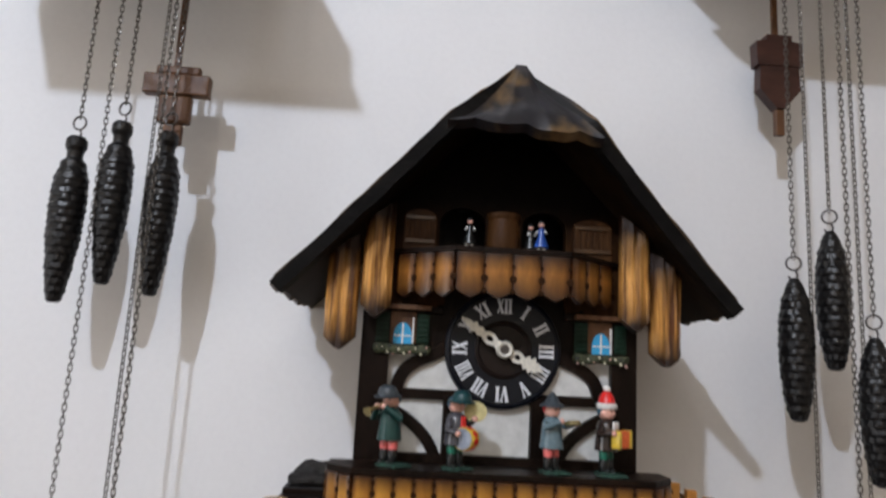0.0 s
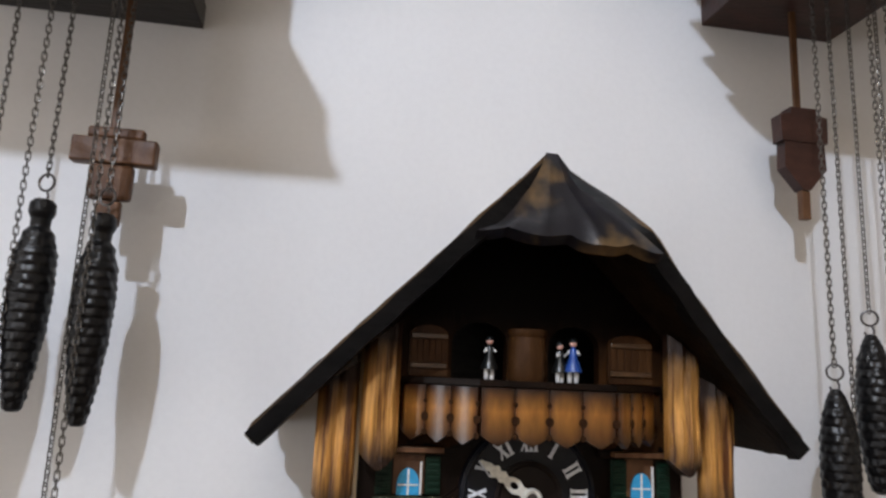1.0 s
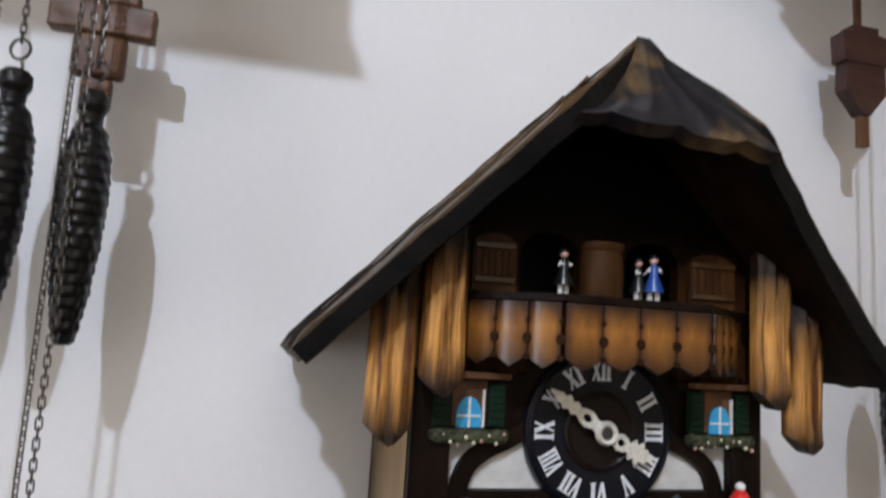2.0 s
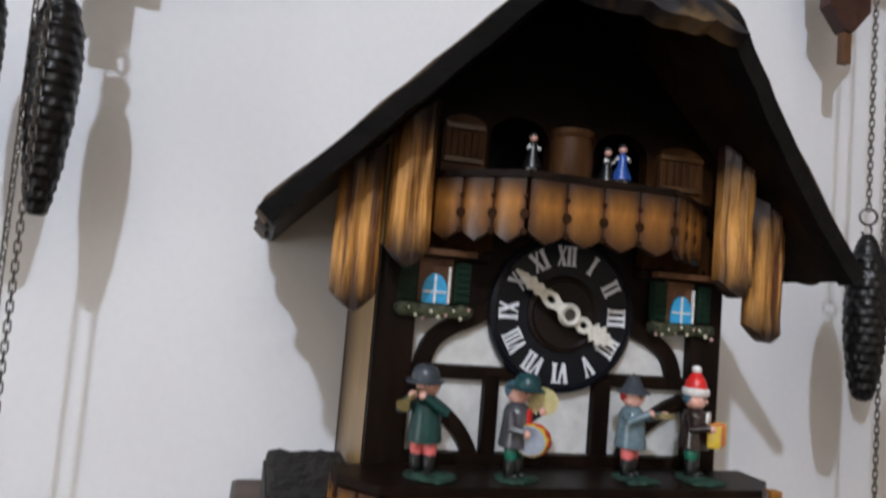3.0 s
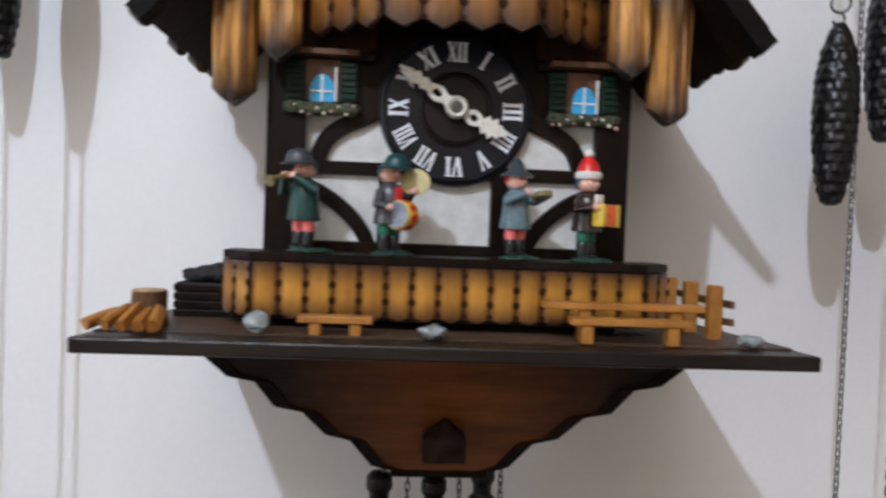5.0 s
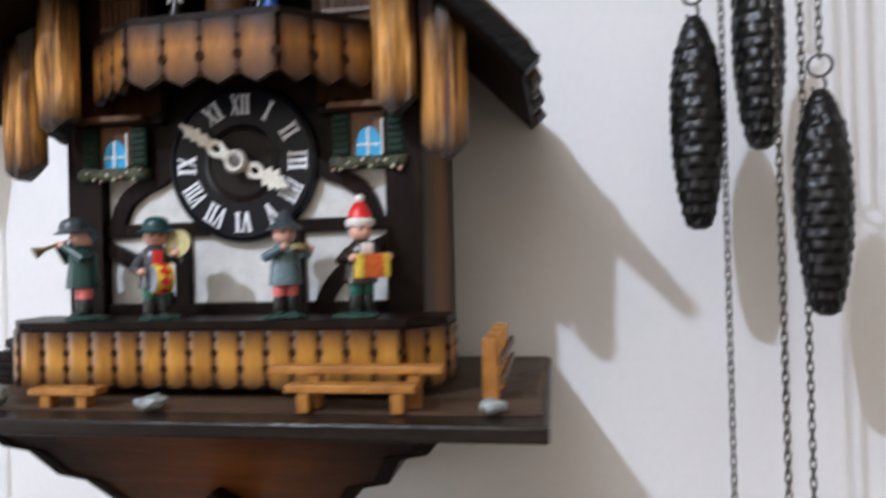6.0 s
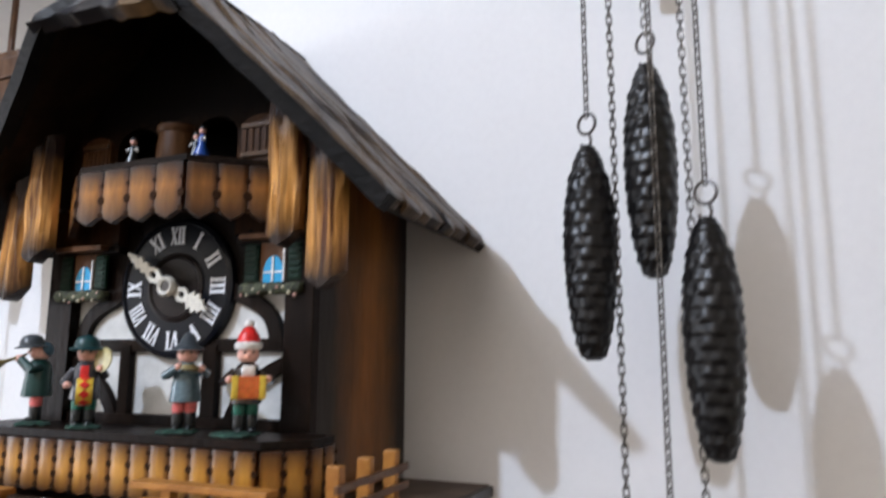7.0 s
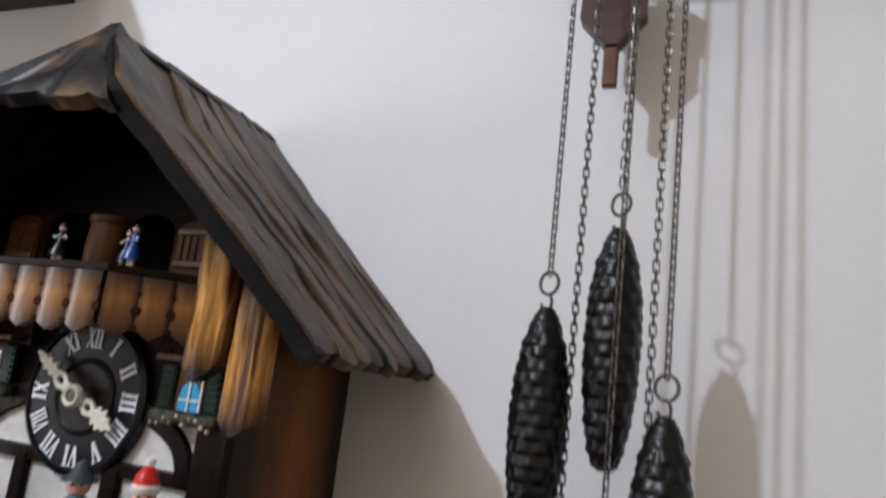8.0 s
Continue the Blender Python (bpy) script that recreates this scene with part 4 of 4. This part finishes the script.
rough_up(finely(bm, 0.004), 0.0018, 0.006, 2)
part("mossy_top", bm, SOOT, shed, "crumbly dark moss")


def bench(x0, x1, y0, y1, h, label, group=""):
    LT = ground((y0 + y1) / 2)
    b = thing("bench", ((x0 + x1) / 2, (y0 + y1) / 2, LT), label, "bench", group)
    bm = bmesh.new()
    box(bm, x0, x1, y0, y1, LT + h - 0.0036, LT + h, 0.0006)
    part("seat", bm, TOY, b)
    for x in (x0 + 0.0085, x1 - 0.0085):
        bm = bmesh.new()
        box(bm, x - 0.0028, x + 0.0028, y0 + 0.001, y1 - 0.001, LT, LT + h - 0.0037, 0.0005)
        part("leg", bm, TOY, b)
    return b


bench(-0.0775, -0.0405, -0.208, -0.198, 0.0098, "small orange wooden bench on the base board")
bench(0.058, 0.119, -0.213, -0.203, 0.0130, "long orange wooden bench before the table")
LT = ground(-0.1975)
tb = thing("table", (0.086, -0.199, LT), "low orange wooden table beside the terrace", "table")
bm = bmesh.new()
box(bm, 0.046, 0.130, -0.2025, -0.1925, LT + 0.0165, LT + 0.0200, 0.0006)
part("tabletop", bm, TOY, tb)
for x in (0.068, 0.116):
    bm = bmesh.new()
    box(bm, x - 0.003, x + 0.003, -0.2005, -0.1945, LT, LT + 0.0164, 0.0005)
    part("leg", bm, TOY, tb)

LT = ground(-0.14)
fence = thing("fence", (0.150, -0.14, LT), "little orange wooden fence along the base board", "fence")
for y in (-0.172, -0.140, -0.108):
    bm = bmesh.new()
    box(bm, 0.1450, 0.1530, y - 0.0032, y + 0.0032, LT, LT + 0.031, 0.0008)
    rough_up(finely(bm, 0.006), 0.0004, 0.008, y)
    part("post", bm, TOY, fence)
for z in (0.011, 0.021):
    bm = bmesh.new()
    box(bm, 0.1538, 0.1562, -0.182, -0.098, LT + z - 0.002, LT + z + 0.002, 0.0005)
    rough_up(finely(bm, 0.008), 0.0006, 0.012, z)
    part("rail", bm, OAK, fence)

for n, (x, y, r, sz) in enumerate(((-0.0975, -0.206, 0.0062, 0.85), (-0.0110, -0.208, 0.0072, 0.42), (0.153, -0.207, 0.0062, 0.45))):
    LT = ground(y)
    bm = bmesh.new()
    bmesh.ops.create_icosphere(bm, subdivisions=3, radius=r)
    for v in bm.verts:
        v.co.z *= sz
        v.co += noise.noise_vector(v.co * 220 + Vector((n * 5, 0, 0))) * r * 0.25
        v.co = Vector((round(v.co.x / r * 3.2) * r / 3.2 * 0.4 + v.co.x * 0.6, v.co.y, v.co.z))
    low = min(v.co.z for v in bm.verts)
    bmesh.ops.translate(bm, verts=bm.verts[:], vec=(x, y, LT - low))
    whole("rock", bm, ROCK, "small pale grey stone on the base board", "rock", "stones on the base board", at=(x, y, LT))

# moss patches on the terrace
for n, (x, w) in enumerate(((-0.078, 0.012), (-0.033, 0.011), (0.039, 0.011), (0.079, 0.012))):
    bm = bmesh.new()
    lathe(bm, [(w, 0), (w * 0.96, 0.0012), (w * 0.6, 0.002), (w * 0.1, 0.0016)], (x, -0.164, 1.4121), 20, 0, Matrix.Diagonal((1, 0.75, 1, 1)), shape=lambda a, z: 1 + 0.12 * math.sin(3 * a + n) + 0.08 * math.sin(7 * a))
    rough_up(bm, 0.0007, 0.004, n)
    low = min(v.co.z for v in bm.verts)
    bmesh.ops.translate(bm, verts=bm.verts[:], vec=(0, 0, 1.4121 - low))
    whole("moss_patch", bm, MOSS, "dark green moss patch on the terrace", "moss", "moss on the terrace", at=(x, -0.164, 1.4121))

# ---- pine-cone weights and chains ----
def cone_mesh(kind):
    """A cast pine cone hanging from its top at the origin."""
    bm = bmesh.new()
    segs, scales = 80, 8
    if kind == "long":
        length, radius = 0.148, 0.0150
        outline = [(0, 0.0065), (0.02, 0.0088), (0.06, 0.0090), (0.10, 0.0068), (0.13, 0.0066), (0.17, 0.0105), (0.28, 0.0142), (0.42, 0.0150), (0.6, 0.0140), (0.78, 0.0112), (0.92, 0.0082), (0.985, 0.0062), (1, 0.0042)]
        start, tiers, ridge = 0.15, 19, 0.40
    else:
        length, radius = 0.1245, 0.0152
        outline = [(0, 0.0026), (0.012, 0.0046), (0.05, 0.0070), (0.08, 0.0086), (0.18, 0.0122), (0.32, 0.0146), (0.48, 0.0152), (0.65, 0.0145), (0.8, 0.0124), (0.92, 0.0096), (0.98, 0.0072), (1, 0.0040)]
        start, tiers, ridge = 0.07, 17, 0.62
    n = 200
    rows = []
    for i in range(n + 1):
        f = i / n
        for (fa, ra), (fb, rb) in zip(outline, outline[1:]):
            if fa <= f <= fb:
                q = (f - fa) / (fb - fa)
                q = q * q * (3 - 2 * q)
                r0 = ra + (rb - ra) * q
                break
        row = []
        for k in range(segs):
            a = 2 * math.pi * k / segs
            r = r0
            if f > start:
                tier = (f - start) / (1 - start) * tiers
                best = 0.0
                for j in (math.floor(tier) - 1, math.floor(tier)):
                    turn = a * scales / (2 * math.pi) + 0.5 * (j % 2) + 0.06 * math.sin(j * 2.3)
                    du = abs(turn - round(turn)) * 2
                    dv = (tier - j) / 2 - 0.10 * du * du
                    lip = max(0.0, dv) ** 1.4 * (1 - max(0.0, (dv - 0.70) / 0.30) ** 2)
                    best = max(best, lip * (1 - ridge * du * du))
                r += (0.0024 * best - 0.0011) * min(1, (f - start) * 14) * (1 if f < 0.97 else 0.3)
                r += 0.0004 * noise.noise(Vector((math.cos(a) * 3, math.sin(a) * 3, f * 30)))
            row.append(bm.verts.new((r * math.cos(a), r * math.sin(a) * 0.94, -f * length)))
        rows.append(row)
    for a, b in zip(rows, rows[1:]):
        for k in range(segs):
            bm.faces.new((a[k], a[(k + 1) % segs], b[(k + 1) % segs], b[k]))
    bm.faces.new(rows[0]), bm.faces.new(rows[-1])
    return mesh_of("cone", bm, IRON, 170), length


def hook_mesh():
    """An S-hook: the round eye above, the hook through the cone below."""
    bm = bmesh.new()
    pts = [(-0.0042, 0, -0.0005), (-0.0030, 0, -0.0030), (-0.0003, 0, -0.0038), (0.0022, 0, -0.0022), (0.0026, 0, 0.0010), (0.0014, 0, 0.0045)]
    pts += [(0.0060 * math.cos(radians(a)), 0, 0.0110 + 0.0062 * math.sin(radians(a))) for a in range(-72, 286, 22)]
    tube(bm, pts, 0.00095, 8)
    return mesh_of("hook", bm, WIRE, True)


CONES = {k: cone_mesh(k) for k in ("long", "round")}
HOOK = hook_mesh()


def eye_mesh():
    bm = bmesh.new()
    tube(bm, [(0.0030 * math.cos(a), -0.0003, -0.0075 + 0.0036 * math.sin(a)) for a in [2 * math.pi * i / 16 for i in range(16)]], 0.0015, 8, closed=True)
    lathe(bm, [(0.0026, -0.0003), (0.0026, 0.0003)], (0, 0, 0), 14, 0, Matrix.Translation((0, -0.0085, -0.0078)) @ pose(0, 0, 0, 90))
    return mesh_of("eyelet", bm, IRON, True)


EYE = eye_mesh()


def weight(x, y, top, kind, group, turn=0, label="dark cast-iron pine-cone weight hanging on its chain"):
    w = thing("pine_cone_weight", (x, y, top), label, "clock weight", group)
    me, length = CONES[kind]
    piece("cone", me, w, pose(x, y, top, 0, 0, turn))
    piece("hook", HOOK, w, pose(x, y, top + 0.0022, 0, 0, (-22 if x > 0 else -8) - 0.15 * turn))
    if kind == "long":
        piece("eyelet", EYE, w, pose(x, y, top + 0.004, 0, 0, 20))
    return w


def link_mesh(n, pitch):
    """n links hanging down from the origin, every second one turned."""
    bm = bmesh.new()
    for i in range(n):
        zc = -pitch * (i + 0.5)
        pts = []
        for k in range(10):
            a = 2 * math.pi * k / 10
            u, v = 0.0016 * math.cos(a), 0.0021 * math.sin(a) + (0.0017 if math.sin(a) > 0 else -0.0017)
            pts.append((u, 0, zc + v) if i % 2 else (0, u, zc + v))
        tube(bm, pts, 0.00052, 5, closed=True)
    return mesh_of("chain", bm, CHAIN, True)


PITCH_LINK = 0.0054
LINKS = {}


def chain(x, y, z0, z1, turn=0, group="clock chains"):
    """A chain from z1 down to z0."""
    n = max(2, round((z1 - z0) / PITCH_LINK))
    if n not in LINKS:
        LINKS[n] = link_mesh(n, PITCH_LINK)
    ob = new("chain", LINKS[n])
    ob.matrix_basis = pose(x, y, z0 + n * PITCH_LINK, 0, 0, turn)
    tagged(ob, "thin steel link chain hanging straight from a clock", "chain", group)


def hung(x, y, tip, kind, group, up, turn=0):
    top = tip + CONES[kind][1]
    weight(x, y, top, kind, group, turn)
    chain(x, y, top + 0.0178, up, turn + 35)


hung(0.2655, -0.092, 1.454, "round", "weights of the clock to the east", 1.935, 25)
hung(0.3005, -0.092, 1.499, "round", "weights of the clock to the east", 1.935, 60)
hung(0.3285, -0.104, 1.4045, "round", "weights of the clock to the east", 1.935, 10)
for x, y, z, t in ((0.2805, -0.092, 1.02, 20), (0.3040, -0.1110, 1.05, 50), (0.3205, -0.100, 1.00, 0)):
    chain(x, y, z, 1.935, t)
hung(-0.3785, -0.070, 1.521, "long", "weights of the clock to the west", 1.8665, 10)
hung(-0.3425, -0.066, 1.539, "long", "weights of the clock to the west", 1.8665, 55)
hung(-0.2990, -0.070, 1.531, "long", "weights of the clock to the west", 1.8665, 80)
for x, y, z, t in ((-0.3525, -0.078, 1.0, 20), (-0.3095, -0.080, 1.03, 60), (-0.3005, -0.088, 0.98, 10)):
    chain(x, y, z, 1.8665, t)
for x, z, t in ((-0.037, 1.256, 0), (0.000, 1.254, 40), (0.033, 1.263, 70)):
    hung(x, -0.088, z - 0.142, "long", "weights of the chalet clock", 1.304, t)
for x, t in ((-0.018, 10), (0.017, 30), (0.045, 50)):
    chain(x, -0.09, 0.9, 1.304, t)

# ---- pendulums ----
pend = thing("pendulum", (-0.305, -0.050, 1.7490), "brown carved wooden pendulum with a crosswise bob", "pendulum")
bm = bmesh.new()
box(bm, -0.3115, -0.3055, -0.0475, -0.0435, 1.7490, 1.8665, 0.0006)
part("rod", bm, OAK, pend)
bm = bmesh.new()
box(bm, -0.335, -0.274, -0.056, -0.044, 1.7220, 1.7420, 0.0015)
rough_up(finely(bm, 0.008), 0.0008, 0.012)
part("crosspiece", bm, OAK, pend)
bm = bmesh.new()
box(bm, -0.325, -0.284, -0.054, -0.045, 1.7423, 1.7510, 0.002)
part("cap", bm, OAK, pend)
bm = bmesh.new()
box(bm, -0.320, -0.289, -0.055, -0.045, 1.6940, 1.7217, 0.003)
part("bob", bm, OAK, pend)
bm = bmesh.new()
box(bm, -0.313, -0.295, -0.053, -0.046, 1.6740, 1.6937, 0.002)
part("tail", bm, OAK, pend)

pend = thing("pendulum", (0.2830, -0.045, 1.8330), "reddish brown carved wooden pendulum with a pointed bob", "pendulum")
bm = bmesh.new()
box(bm, 0.2800, 0.2860, -0.045, -0.041, 1.8335, 1.935, 0.0006)
part("rod", bm, OAK, pend)
bm = bmesh.new()
plate(bm, [(0.2600, 1.8000), (0.3060, 1.8000), (0.3070, 1.8250), (0.2960, 1.8270), (0.2960, 1.8330), (0.2700, 1.8330), (0.2700, 1.8270), (0.2590, 1.8250)], [], -0.052, -0.038)
part("crosspiece", bm, RED_BOX, pend)
bm = bmesh.new()
plate(bm, [(0.2630, 1.7998), (0.3030, 1.7998), (0.3040, 1.7750), (0.2920, 1.7610), (0.2870, 1.7550), (0.2790, 1.7550), (0.2740, 1.7610), (0.2620, 1.7750)], [], -0.051, -0.039)
part("bob", bm, RED_BOX, pend)
bm = bmesh.new()
box(bm, 0.2785, 0.2875, -0.049, -0.042, 1.7280, 1.7548, 0.001)
part("tail", bm, OAK, pend)

# ---- the neighbouring clocks, of which only the feet hang into view ----
east = thing("cuckoo_clock", (0.285, WALL, 1.94), "reddish brown cuckoo clock with a carved leaf front", "cuckoo clock")
bm = bmesh.new()
box(bm, 0.214, 0.357, -0.150, WALL, 1.934, 2.18, 0.001)
part("case", bm, RED_BOX, east, "plain reddish brown case")
bm = bmesh.new()
leafy = [(0.180, 1.912), (0.210, 1.907), (0.285, 1.905), (0.360, 1.907), (0.390, 1.912)]
rim = []
for i in range(6):
    z, x = 1.922 + 0.034 * i, 0.166 - 0.018 * min(i, 1.4) - 0.004 * i
    rim += [(x, z), (x - 0.017, z + 0.019), (x - 0.003, z + 0.024)]
half = [p for p in rim]
outer = leafy + [(0.57 - x, z) for x, z in half] + [(0.285, 2.26)] + half[::-1]
plate(bm, outer, [], -0.168, -0.1505)
part("leaf_front", bm, RED_BOX, east, "carved front board with leafy edges")

west = thing("cuckoo_clock", (-0.338, WALL, 1.86), "dark brown chalet cuckoo clock seen from below", "cuckoo clock")
bm = bmesh.new()
box(bm, -0.430, -0.262, -0.130, WALL, 1.866, 1.8886, 0.001)
part("foot", bm, LEDGE, west, "dark brown boxed foot")
bm = bmesh.new()
plate(bm, [(-0.491, 1.8888), (-0.222, 1.8888), (-0.2345, 1.918), (-0.2355, 1.943), (-0.484, 1.943)], [], -0.250, -0.120)
part("ledge", bm, LEDGE, west)
bm = bmesh.new()
box(bm, -0.470, -0.236, -0.15, WALL, 1.9435, 2.13, 0.001)
box(bm, -0.430, -0.264, -0.1195, WALL, 1.889, 1.943)
part("case", bm, BROWN, west)
for side in (-1, 1):
    bm = bmesh.new()
    rows = []
    for i in range(9):
        s = i / 8
        rows.append([bm.verts.new((-0.338 + side * 0.19 * s, y + 0.006 * (i == 8) * math.sin(y * 140), 2.27 - 0.19 * s + h)) for y, h in ((-0.2, 0), (WALL, 0), (WALL, -0.012), (-0.2, -0.012))])
    for a, b in zip(rows, rows[1:]):
        for j in range(4):
            bm.faces.new((a[j], a[(j + 1) % 4], b[(j + 1) % 4], b[j]))
    bm.faces.new(rows[0]), bm.faces.new(rows[-1])
    part("roof_slope", bm, ROOF, west)
